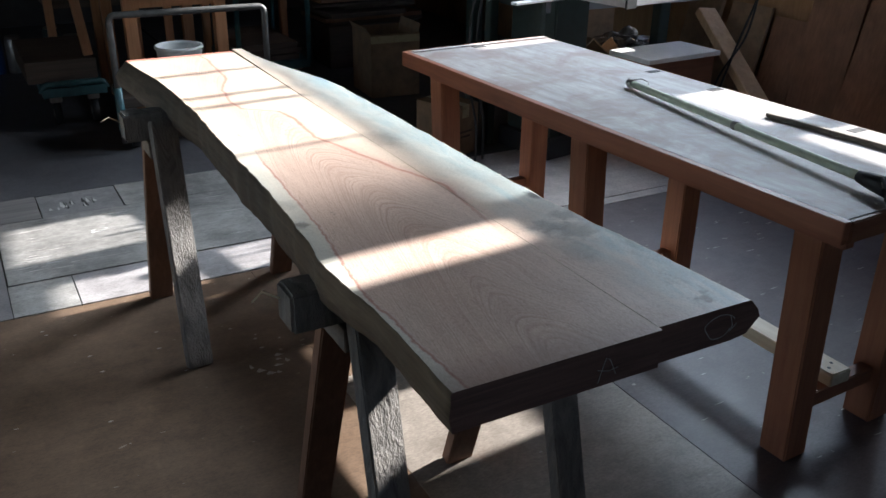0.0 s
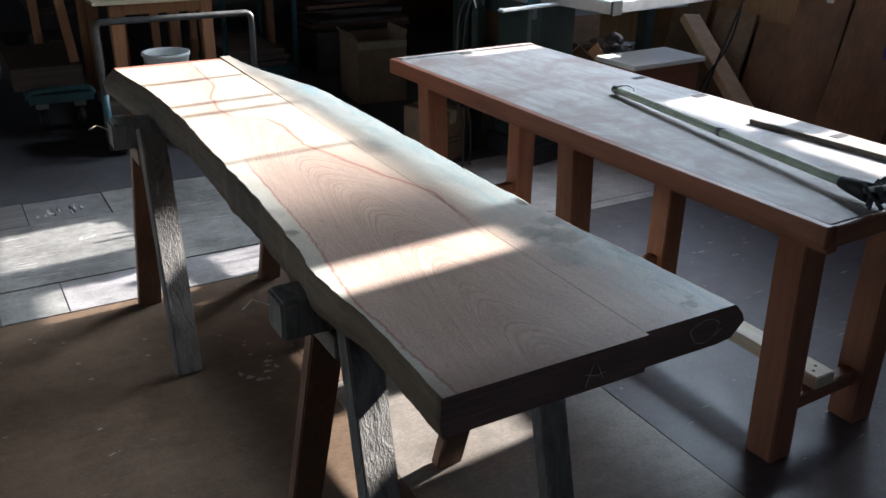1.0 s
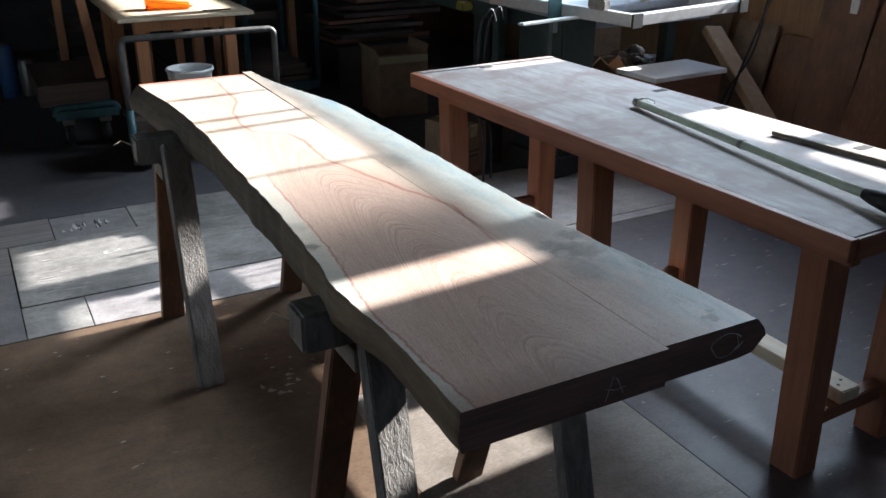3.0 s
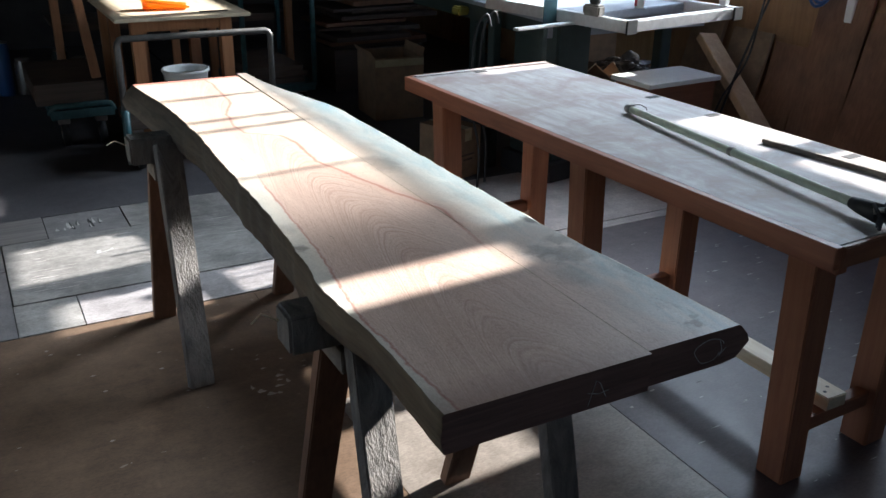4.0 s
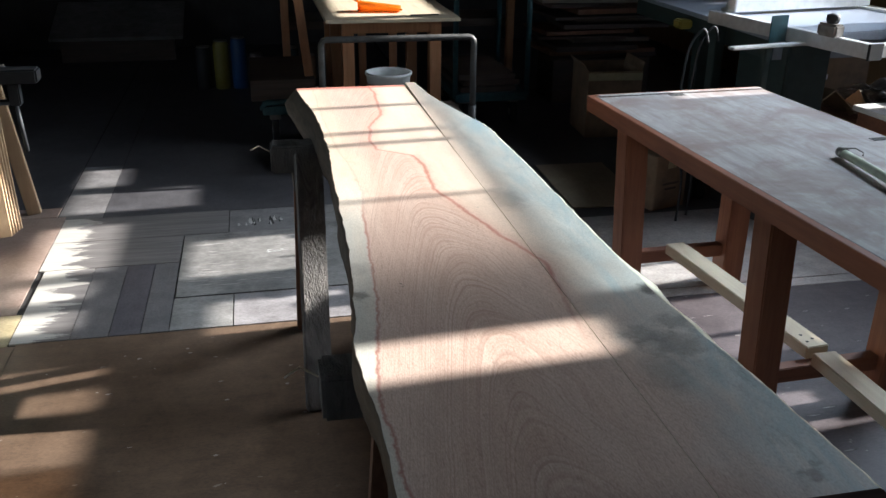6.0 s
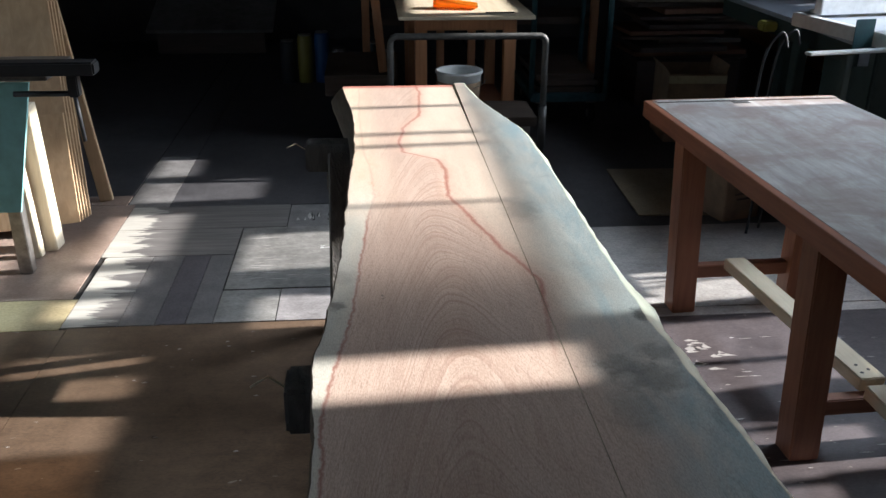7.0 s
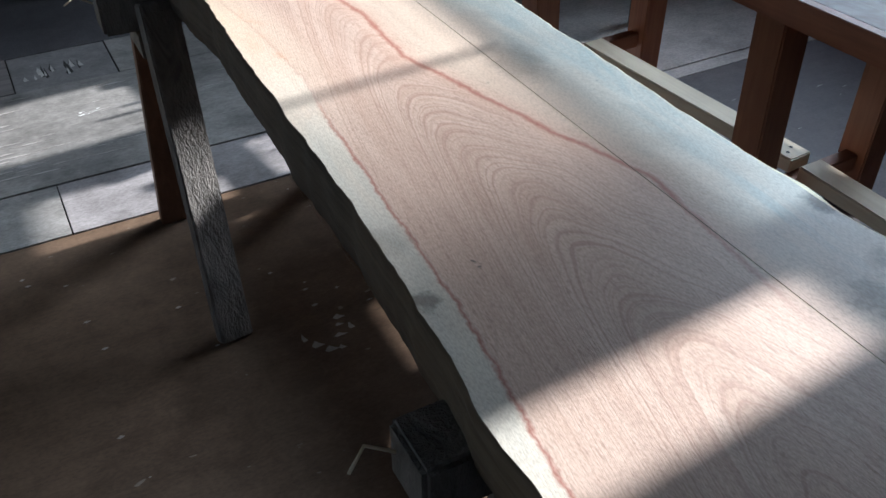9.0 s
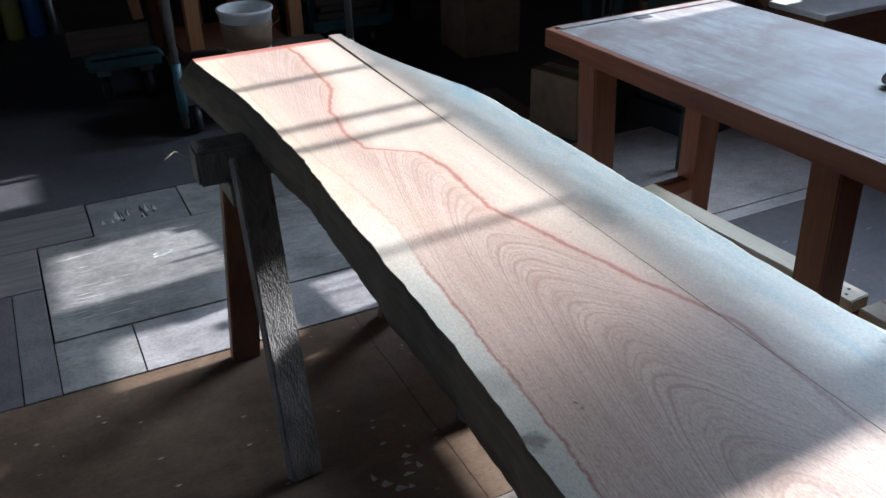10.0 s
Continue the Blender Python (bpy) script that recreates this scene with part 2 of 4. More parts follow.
        c = mix(n, l, maths(n, l, 'MULTIPLY', k, dark), c, (0.15, 0.13, 0.11))
    # red end grain at both ends
    near = maths(n, l, 'MULTIPLY', maths(n, l, 'MULTIPLY_ADD', y, -11.0, -11.0 * 0.63, True), side(maths(n, l, 'MULTIPLY', shift, -1.0), 0.5))
    c = mix(n, l, maths(n, l, 'MULTIPLY', near, 0.7), c, (0.20, 0.10, 0.075))
    far = maths(n, l, 'MULTIPLY_ADD', y, 60.0, -60.0 * 1.452, True)
    c = mix(n, l, maths(n, l, 'MULTIPLY', maths(n, l, 'MULTIPLY', far, side(maths(n, l, 'MULTIPLY', x, -1.0), 0.01)), 0.85), c, (0.48, 0.15, 0.11))
    drift = noise_tex(n, l, coords(n, l, (1, 0.3, 1)), 8.0, 6, 0.68, 0.7)
    df = ramp(n, ((0.34, (0.82, 0.81, 0.805)), (0.52, (1.0, 1.0, 1.0))))
    l.new(drift.outputs[0], df.inputs[0])
    c = mix(n, l, 0.6, c, df.outputs[0], 'MULTIPLY')
    speck = noise_tex(n, l, coords(n, l, (1, 0.3, 1)), 520.0, 2, 0.7)
    sk = ramp(n, ((0.36, (0.79, 0.775, 0.765)), (0.60, (1.0, 1.0, 1.0))))
    l.new(speck.outputs[0], sk.inputs[0])
    c = mix(n, l, 1.0, c, sk.outputs[0], 'MULTIPLY')
    l.new(c, b.inputs["Base Color"])
    l.new(maths(n, l, 'MULTIPLY_ADD', streak.outputs[0], 0.2, 0.36), b.inputs["Roughness"])
    h = maths(n, l, 'ADD', maths(n, l, 'MULTIPLY', pores.outputs[0], 0.5), maths(n, l, 'MULTIPLY', line, -0.6))
    bump(n, l, b, h, 0.18, 0.001)
    return m


M_SLAB = slab_wood()
def slab_side():
    """Side of the wide plank: brown sawn wood at one end, dark weathered bark towards the other."""
    m, n, l, b = mat("slab_edge", 0.75)
    sep = n.new("ShaderNodeSeparateXYZ")
    tc = n.new("ShaderNodeTexCoord")
    l.new(tc.outputs["Object"], sep.inputs[0])
    g = noise_tex(n, l, coords(n, l, (1, 0.08, 1)), 55.0, 6, 0.65, 0.6)
    patch = noise_tex(n, l, coords(n, l, (1, 0.6, 1)), 7.0, 5, 0.65, 0.5)
    sawn = ramp(n, ((0.3, (0.085, 0.058, 0.034)), (0.7, (0.19, 0.135, 0.085))))
    bark = ramp(n, ((0.3, (0.034, 0.026, 0.018)), (0.7, (0.10, 0.076, 0.054))))
    l.new(g.outputs[0], sawn.inputs[0])
    l.new(g.outputs[0], bark.inputs[0])
    k = maths(n, l, 'ADD', sep.outputs[1], maths(n, l, 'MULTIPLY_ADD', patch.outputs[0], 0.8, -0.4))
    k = maths(n, l, 'MULTIPLY_ADD', k, 2.5, 0.6, True)
    l.new(mix(n, l, k, sawn.outputs[0], bark.outputs[0]), b.inputs["Base Color"])
    bump(n, l, b, maths(n, l, 'ADD', g.outputs[0], patch.outputs[0]), 0.7, 0.004)
    return m


M_BARK = slab_side()
M_SAPEDGE = wood("slab_sap_edge", (0.55, 0.47, 0.33), (0.74, 0.68, 0.52), "y", 0.6, 50, 0.15, 0.4)
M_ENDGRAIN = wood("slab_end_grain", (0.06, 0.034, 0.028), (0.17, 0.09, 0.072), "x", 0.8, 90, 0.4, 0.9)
M_RED = wood("red_timber", (0.19, 0.062, 0.032), (0.33, 0.118, 0.060), "y", 0.5, 50, 0.25, 0.25)
M_REDZ = wood("red_timber_upright", (0.22, 0.080, 0.042), (0.37, 0.155, 0.080), "z", 0.5, 50, 0.25, 0.25)
M_REDX = wood("red_timber_cross", (0.18, 0.068, 0.038), (0.30, 0.125, 0.065), "x", 0.55, 50, 0.3, 0.25)
M_ORANGE = wood("orange_timber_upright", (0.33, 0.14, 0.06), (0.52, 0.25, 0.12), "z", 0.55, 50, 0.2, 0.25)
M_PALE = wood("pale_timber", (0.58, 0.46, 0.31), (0.76, 0.66, 0.49), "y", 0.6, 50, 0.12, 0.2)
M_PALEZ = wood("pale_timber_upright", (0.60, 0.50, 0.36), (0.78, 0.70, 0.55), "z", 0.6, 50, 0.12, 0.2)
M_PLYZ = wood("plywood_upright", (0.42, 0.27, 0.15), (0.60, 0.42, 0.26), "z", 0.6, 30, 0.25, 0.15)
def rough_sawn():
    """Old rough-sawn timber with a pitted, splintered face."""
    m, n, l, b = mat("rough_sawn_timber", 0.7)
    v = coords(n, l, (1, 1, 0.35))
    pits = noise_tex(n, l, v, 190.0, 3, 0.7)
    big = noise_tex(n, l, coords(n, l, (1, 1, 0.3)), 26.0, 4, 0.6, 1.2)
    r = ramp(n, ((0.3, (0.10, 0.09, 0.08)), (0.7, (0.24, 0.215, 0.19))))
    l.new(big.outputs[0], r.inputs[0])
    l.new(r.outputs[0], b.inputs["Base Color"])
    bump(n, l, b, maths(n, l, 'ADD', pits.outputs[0], maths(n, l, 'MULTIPLY', big.outputs[0], 1.5)), 1.0, 0.006)
    return m


M_GREYLEG = rough_sawn()
M_BROWNLEG = wood("brown_timber", (0.16, 0.075, 0.04), (0.28, 0.14, 0.08), "z", 0.65, 60, 0.4, 0.4)
M_DARKWOOD = wood("dark_dusty_timber", (0.05, 0.035, 0.028), (0.12, 0.085, 0.065), "x", 0.75, 50, 0.4, 0.3)
M_BEAM = wood("old_beam", (0.13, 0.11, 0.09), (0.28, 0.23, 0.18), "x", 0.75, 60, 0.5, 0.6)
M_CARD = plain("cardboard", (0.24, 0.16, 0.10), 0.8, 0, 14, 0.25, 0.2)
M_TEAL = plain("teal_paint", (0.035, 0.10, 0.115), 0.5, 0, 25, 0.3, 0.15)
M_GREEN = plain("machine_green", (0.022, 0.036, 0.034), 0.5, 0, 20, 0.3, 0.1)
M_DKSTEEL = plain("dark_steel", (0.10, 0.095, 0.09), 0.55, 0.5, 30, 0.3, 0.1)
M_STEEL = plain("dull_steel", (0.30, 0.28, 0.26), 0.4, 0.8, 30, 0.3, 0.1)
M_ALU = plain("aluminium", (0.75, 0.76, 0.77), 0.35, 0.7, 30, 0.1, 0.05)
M_BLACK = plain("black_rubber", (0.02, 0.02, 0.022), 0.6, 0, 30, 0.3, 0.1)
M_WHITEP = plain("white_plastic", (0.72, 0.72, 0.70), 0.45, 0, 20, 0.08, 0.05)
M_ORANGEP = plain("orange_plastic", (0.85, 0.30, 0.02), 0.35, 0, 20, 0.08, 0.03)
M_BLUE = plain("blue_plastic", (0.02, 0.07, 0.20), 0.5, 0, 20, 0.1, 0.05)
M_YELLOW = plain("yellow_plastic", (0.24, 0.20, 0.04), 0.5, 0, 20, 0.1, 0.05)
M_PURPLE = plain("purple_cloth", (0.10, 0.05, 0.22), 0.9, 0, 20, 0.3, 0.3)
M_CEIL = plain("dark_boards", (0.06, 0.05, 0.045), 0.9, 0, 6, 0.4, 0.1)
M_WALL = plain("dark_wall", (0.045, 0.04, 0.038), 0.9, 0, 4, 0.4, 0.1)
M_WALLE = wood("brown_wall_board", (0.25, 0.135, 0.066), (0.40, 0.235, 0.12), "z", 0.75, 18, 0.4, 0.2)


def bench_top_material():
    m, n, l, b = mat("bench_surface", 0.45)
    b.inputs["Specular IOR Level"].default_value = 0.35
    v = coords(n, l, (1, 0.12, 1), turn=(0, 0, 20))
    g = noise_tex(n, l, v, 34, 7, 0.72, 0.5)
    v2 = coords(n, l, (1, 1, 1))
    w = noise_tex(n, l, v2, 5.0, 7, 0.68, 0.6)
    r = ramp(n, ((0.30, (0.25, 0.215, 0.20)), (0.70, (0.46, 0.44, 0.43))))
    l.new(g.outputs[0], r.inputs[0])
    # pale left between brown blotches paints white glare along with the dust
    wr = ramp(n, ((0.42, (0, 0, 0)), (0.62, (0.85, 0.85, 0.85))))
    l.new(w.outputs[0], wr.inputs[0])
    c = mix(n, l, wr.outputs[0], r.outputs[0], (0.24, 0.175, 0.15))
    l.new(c, b.inputs["Base Color"])
    l.new(maths(n, l, 'MULTIPLY_ADD', g.outputs[0], 0.3, 0.40), b.inputs["Roughness"])
    bump(n, l, b, g.outputs[0], 0.15, 0.001)
    return m


def floor_material(name, dark, light, rough, chips=0.0, along="x", sheen=0.2):
    m, n, l, b = mat(name, rough)
    sc = {"x": (0.22, 1, 1), "y": (1, 0.22, 1)}[along]
    g = noise_tex(n, l, coords(n, l, sc), 34, 8, 0.75, 0.3)
    v2 = coords(n, l, (1, 1, 1))
    w = noise_tex(n, l, v2, 2.4, 6, 0.62, 0.5)
    f = noise_tex(n, l, v2, 60, 3, 0.6)
    k = maths(n, l, 'ADD', maths(n, l, 'MULTIPLY', g.outputs[0], 0.35), maths(n, l, 'MULTIPLY', w.outputs[0], 0.65))
    mott = noise_tex(n, l, v2, 11, 7, 0.7, 0.3)
    k = maths(n, l, 'ADD', maths(n, l, 'MULTIPLY', k, 0.65), maths(n, l, 'MULTIPLY', mott.outputs[0], 0.35))
    r = ramp(n, ((0.38, dark), (0.60, light)))
    l.new(k, r.inputs[0])
    c = r.outputs[0]
    if chips:
        ch = noise_tex(n, l, coords(n, l, (0.5, 1, 1)), 38, 2, 0.5)
        cr = ramp(n, ((0.72, (0, 0, 0)), (0.745, (chips, chips, chips))))
        l.new(ch.outputs[0], cr.inputs[0])
        c = mix(n, l, cr.outputs[0], c, (0.50, 0.45, 0.40))
    grit = noise_tex(n, l, coords(n, l, (0.5, 1, 1) if along == "x" else (1, 0.5, 1)), 150, 4, 0.7)
    gr = ramp(n, ((0.36, (0.66, 0.65, 0.64)), (0.60, (1.0, 1.0, 1.0))))
    l.new(grit.outputs[0], gr.inputs[0])
    c = mix(n, l, 0.8, c, gr.outputs[0], 'MULTIPLY')
    l.new(c, b.inputs["Base Color"])
    l.new(maths(n, l, 'MULTIPLY_ADD', w.outputs[0], sheen * 2, rough - sheen), b.inputs["Roughness"])
    bump(n, l, b, maths(n, l, 'ADD', f.outputs[0], g.outputs[0]), 0.2, 0.0012)
    return m


def worn_floor_material():
    """Grey boards whose dark coat has worn away in long splinters on one side."""
    m, n, l, b = mat("worn_floor_board", 0.55)
    tc = n.new("ShaderNodeTexCoord")
    sep = n.new("ShaderNodeSeparateXYZ")
    l.new(tc.outputs["Object"], sep.inputs[0])
    split = noise_tex(n, l, coords(n, l, (0.7, 4.5, 1)), 3.4, 7, 0.68, 0.5)
    g = noise_tex(n, l, coords(n, l, (0.08, 1, 1)), 40, 6, 0.7, 0.4)
    k = maths(n, l, 'ADD', sep.outputs[0], maths(n, l, 'MULTIPLY_ADD', split.outputs[0], 0.60, 0.96))
    k = maths(n, l, 'MULTIPLY_ADD', k, 40.0, 0.0, True)
    old = ramp(n, ((0.3, (0.38, 0.35, 0.31)), (0.7, (0.60, 0.56, 0.50))))
    coat = ramp(n, ((0.3, (0.10, 0.09, 0.085)), (0.7, (0.22, 0.20, 0.19))))
    l.new(g.outputs[0], old.inputs[0])
    l.new(g.outputs[0], coat.inputs[0])
    l.new(mix(n, l, k, old.outputs[0], coat.outputs[0]), b.inputs["Base Color"])
    bump(n, l, b, maths(n, l, 'ADD', g.outputs[0], k), 0.3, 0.0015)
    return m


M_FWORN = worn_floor_material()
M_BENCH = bench_top_material()
M_FBROWN = floor_material("brown_floor_sheet", (0.088, 0.055, 0.035), (0.20, 0.130, 0.086), 0.45, 0.5, "x")
M_FMAUVE = floor_material("mauve_floor_sheet", (0.055, 0.043, 0.045), (0.125, 0.10, 0.104), 0.5, 0.6, "x")
M_FGREY = floor_material("grey_floor_board", (0.115, 0.108, 0.10), (0.32, 0.30, 0.28), 0.6, 0.0, "x")
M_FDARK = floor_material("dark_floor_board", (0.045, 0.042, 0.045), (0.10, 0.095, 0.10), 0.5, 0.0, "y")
M_FPALE = floor_material("pale_floor_sheet", (0.30, 0.275, 0.26), (0.58, 0.54, 0.51), 0.5, 0.6, "x")
M_FRED = floor_material("red_floor_sheet", (0.30, 0.21, 0.17), (0.46, 0.34, 0.28), 0.5, 0.0, "x")
M_FTORN = floor_material("torn_floor_board", (0.10, 0.092, 0.09), (0.26, 0.245, 0.24), 0.6, 0.0, "x")
M_FPLY = floor_material("yellow_floor_sheet", (0.42, 0.33, 0.18), (0.56, 0.46, 0.28), 0.5, 0.0, "x")
M_FBEIGE = floor_material("beige_floor_sheet", (0.145, 0.12, 0.10), (0.31, 0.265, 0.225), 0.5, 0.3, "x")
M_FSTRIP = floor_material("dark_grey_floor_strip", (0.10, 0.093, 0.092), (0.21, 0.195, 0.19), 0.5, 0.0, "y")
M_FVIOLET = floor_material("violet_floor_strip", (0.075, 0.066, 0.071), (0.15, 0.133, 0.14), 0.5, 0.0, "y")
M_FMAUVEPALE = floor_material("pinkish_floor_board", (0.15, 0.136, 0.134), (0.36, 0.33, 0.325), 0.55, 0.0, "x")
M_GAP = plain("floor_gap", (0.03, 0.027, 0.025), 0.9, 0, 10, 0.3, 0.1)


M_FPLYDIM = floor_material("beige_sheet", (0.24, 0.19, 0.13), (0.38, 0.31, 0.22), 0.5, 0.0, "y")
M_PLATE = plain("blue_grey_plate", (0.34, 0.38, 0.45), 0.35, 0.4, 30, 0.15, 0.05)
M_CHALK = plain("faded_chalk", (0.42, 0.41, 0.39), 0.9, 0, 90, 0.4, 0.1)
M_TAPE = plain("packing_tape", (0.42, 0.36, 0.22), 0.3, 0, 30, 0.1, 0.02)


# ---- mesh helpers ----
def box_bm(x0, x1, y0, y1, z0, z1, bev=0.0, bm=None, m=None):
    bm = bm or bmesh.new()
    vs = [bm.verts.new((x, y, z)) for z in (z0, z1) for y in (y0, y1) for x in (x0, x1)]
    fs = [bm.faces.new([vs[i] for i in q]) for q in ((0, 2, 3, 1), (4, 5, 7, 6), (0, 1, 5, 4), (2, 6, 7, 3), (0, 4, 6, 2), (1, 3, 7, 5))]
    if bev:
        bmesh.ops.bevel(bm, geom=list({e for f in fs for e in f.edges}), offset=bev, segments=2, affect='EDGES', clamp_overlap=True)
        if m is not None:
            raise ValueError
    elif m is not None:
        bmesh.ops.transform(bm, matrix=m, verts=vs)
    return bm


def beam_bm(a, b, w, d, bev=0.003, side=(1, 0, 0)):
    """A squared timber from a to b; w is its size towards side, d across."""
    a, b = Vector(a), Vector(b)
    zax = (b - a).normalized()
    xax = Vector(side) - zax * zax.dot(Vector(side))
    xax.normalize()
    yax = zax.cross(xax)
    bm = box_bm(-w / 2, w / 2, -d / 2, d / 2, 0, (b - a).length, bev)
    rot = Matrix((xax, yax, zax)).transposed().to_4x4()
    bmesh.ops.transform(bm, matrix=Matrix.Translation(a) @ rot, verts=bm.verts)
    return bm


def tube_bm(path, radius, sides=10, closed_ends=True):
    """A tube along a few points."""
    bm = bmesh.new()
    path = [Vector(p) for p in path]
    rings = []
    for i, p in enumerate(path):
        t = (path[min(i + 1, len(path) - 1)] - path[max(i - 1, 0)]).normalized()
        u = t.cross(Vector((0.31, 0.17, 0.93))).normalized()
        w = t.cross(u)
        r = radius(i / (len(path) - 1)) if callable(radius) else radius
        rings.append([bm.verts.new(p + r * (math.cos(2 * math.pi * k / sides) * u + math.sin(2 * math.pi * k / sides) * w)) for k in range(sides)])
    for r0, r1 in zip(rings, rings[1:]):
        for k in range(sides):
            bm.faces.new((r0[k], r0[(k + 1) % sides], r1[(k + 1) % sides], r1[k])).smooth = True
    if closed_ends:
        bm.faces.new(rings[0][::-1])
        bm.faces.new(rings[-1])
    bmesh.ops.recalc_face_normals(bm, faces=bm.faces)
    return bm


def lathe_bm(profile, sides=28, at=(0, 0, 0)):
    bm = bmesh.new()
    rings = [[bm.verts.new((at[0] + r * math.cos(2 * math.pi * k / sides), at[1] + r * math.sin(2 * math.pi * k / sides), at[2] + z)) for k in range(sides)] for r, z in profile]
    for r0, r1 in zip(rings, rings[1:]):
        for k in range(sides):
            bm.faces.new((r0[k], r0[(k + 1) % sides], r1[(k + 1) % sides], r1[k])).smooth = True
    bm.faces.new(rings[0][::-1])
    bm.faces.new(rings[-1])
    bmesh.ops.recalc_face_normals(bm, faces=bm.faces)
    return bm


def part(name, bm, material, parent=None, label="", at=None):
    me = bpy.data.meshes.new(name)
    bm.to_mesh(me)
    bm.free()
    for k in (material if isinstance(material, (list, tuple)) else (material,)):
        me.materials.append(k)
    ob = new(name, me)
    if at is not None:
        ob.matrix_basis = at
    if parent is not None:
        ob.parent = parent
    if label:
        ob["label"] = label
    return ob


def thing(name, label, category, at=None, group="", kind=""):
    ob = new(name)
    ob.empty_display_size = 0.05
    if at is not None:
        ob.matrix_basis = at
    return tagged(ob, label, category, group, kind)


# ---- the room ----
EAST = 3.30
# unseen openings, placed and sized so the sun throws the bright patches inside
OPENINGS = (   # v from, v to, z from, z to: along the wall in the sun's measure, and up
    (-0.46, -0.08, 1.62, 1.79), (0.03, 0.40, 1.36, 1.79), (0.20, 0.33, 0.92, 1.22), (0.36, 0.57, 0.90, 1.26), (0.60, 0.935, 0.98, 1.24), (0.54, 0.78, 1.45, 1.57), (0.965, 1.225, 0.97, 1.26), (1.27, 1.64, 0.96, 1.88), (1.88, 2.25, 0.96, 1.93), (2.36, 2.90, 1.14, 1.52),
    (-0.345, -0.238, 2.34, 2.86), (-0.238, 0.385, 2.34, 2.86), (0.40, 0.81, 2.34, 2.86), (0.835, 0.92, 2.34, 2.86), (0.945, 1.21, 2.34, 2.86), (1.235, 1.9, 2.34, 2.86),
    (-0.345, -0.225, 2.07, 2.22), (0.755, 0.965, 2.02, 2.22), (1.02, 1.135, 2.02, 2.22), (1.165, 1.285, 2.02, 2.22), (1.80, 1.95, 2.08, 2.22), (-0.15, 1.75, 2.24, 2.338), (-0.20, 0.745, 2.02, 2.22),
    (1.95, 2.45, 2.34, 2.86), (1.56, 1.70, 2.08, 2.22), (2.04, 2.56, 2.06, 2.22), (2.74, 3.03, 1.92, 2.20), (3.12, 3.42, 2.09, 2.20), (3.53, 4.30, 2.02, 2.30),
)


def wall_with_openings():
    holes = [(a + SUN_SLOPE * EAST, b + SUN_SLOPE * EAST, c, d) for a, b, c, d in OPENINGS]
    ys = sorted({-4.0, 7.0} | {h[0] for h in holes} | {h[1] for h in holes})
    zs = sorted({-0.2, 3.2} | {h[2] for h in holes} | {h[3] for h in holes})

    def solid(i, j):
        if not (0 <= i < len(ys) - 1 and 0 <= j < len(zs) - 1):
            return False
        y, z = (ys[i] + ys[i + 1]) / 2, (zs[j] + zs[j + 1]) / 2
        return not any(a < y < b and c < z < d for a, b, c, d in holes)
    bm = bmesh.new()
    x0, x1 = EAST, EAST + 0.035
    quad = lambda *p: bm.faces.new([bm.verts.new(v) for v in p])
    for i in range(len(ys) - 1):
        for j in range(len(zs) - 1):
            if not solid(i, j):
                continue
            a, b, c, d = ys[i], ys[i + 1], zs[j], zs[j + 1]
            quad((x0, a, c), (x0, a, d), (x0, b, d), (x0, b, c))
            quad((x1, a, c), (x1, b, c), (x1, b, d), (x1, a, d))
            if not solid(i - 1, j):
                quad((x0, a, c), (x1, a, c), (x1, a, d), (x0, a, d))
            if not solid(i + 1, j):
                quad((x0, b, c), (x0, b, d), (x1, b, d), (x1, b, c))
            if not solid(i, j - 1):
                quad((x0, a, c), (x0, b, c), (x1, b, c), (x1, a, c))
            if not solid(i, j + 1):
                quad((x0, a, d), (x1, a, d), (x1, b, d), (x0, b, d))
    bmesh.ops.remove_doubles(bm, verts=bm.verts, dist=1e-5)
    bmesh.ops.recalc_face_normals(bm, faces=bm.faces)
    return bm


tagged(part("wall_east", wall_with_openings(), M_WALLE), "brown board wall with unseen window openings, fitted to the sun patches", "wall", kind="structure")
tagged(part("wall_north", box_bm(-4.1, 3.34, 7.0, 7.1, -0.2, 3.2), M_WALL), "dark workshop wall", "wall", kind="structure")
# unseen wall; its opening is made up to hold the fill lamp
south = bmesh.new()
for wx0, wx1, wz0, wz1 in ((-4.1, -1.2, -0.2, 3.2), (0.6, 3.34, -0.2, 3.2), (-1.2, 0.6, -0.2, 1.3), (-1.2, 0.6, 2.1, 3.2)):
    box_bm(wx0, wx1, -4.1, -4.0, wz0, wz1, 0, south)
tagged(part("wall_south", south, M_WALL), "dark workshop wall, unseen, with an added opening for the fill lamp", "wall", kind="structure")
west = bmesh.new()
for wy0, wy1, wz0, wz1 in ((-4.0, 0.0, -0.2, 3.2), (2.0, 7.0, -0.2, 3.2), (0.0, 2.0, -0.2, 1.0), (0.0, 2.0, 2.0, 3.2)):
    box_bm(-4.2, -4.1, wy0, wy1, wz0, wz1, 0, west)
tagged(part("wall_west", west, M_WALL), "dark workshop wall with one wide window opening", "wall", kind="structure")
tagged(part("ceiling", box_bm(-4.2, 3.34, -4.1, 7.1, 3.2, 3.3), M_CEIL), "dark boarded ceiling", "ceiling", kind="structure")
tagged(part("ground", box_bm(-60, 60, -60, 60, -0.3, -0.2), plain("yard", (0.2, 0.19, 0.16), 0.9, 0, 2)), "bare yard ground outside", "ground", kind="structure")

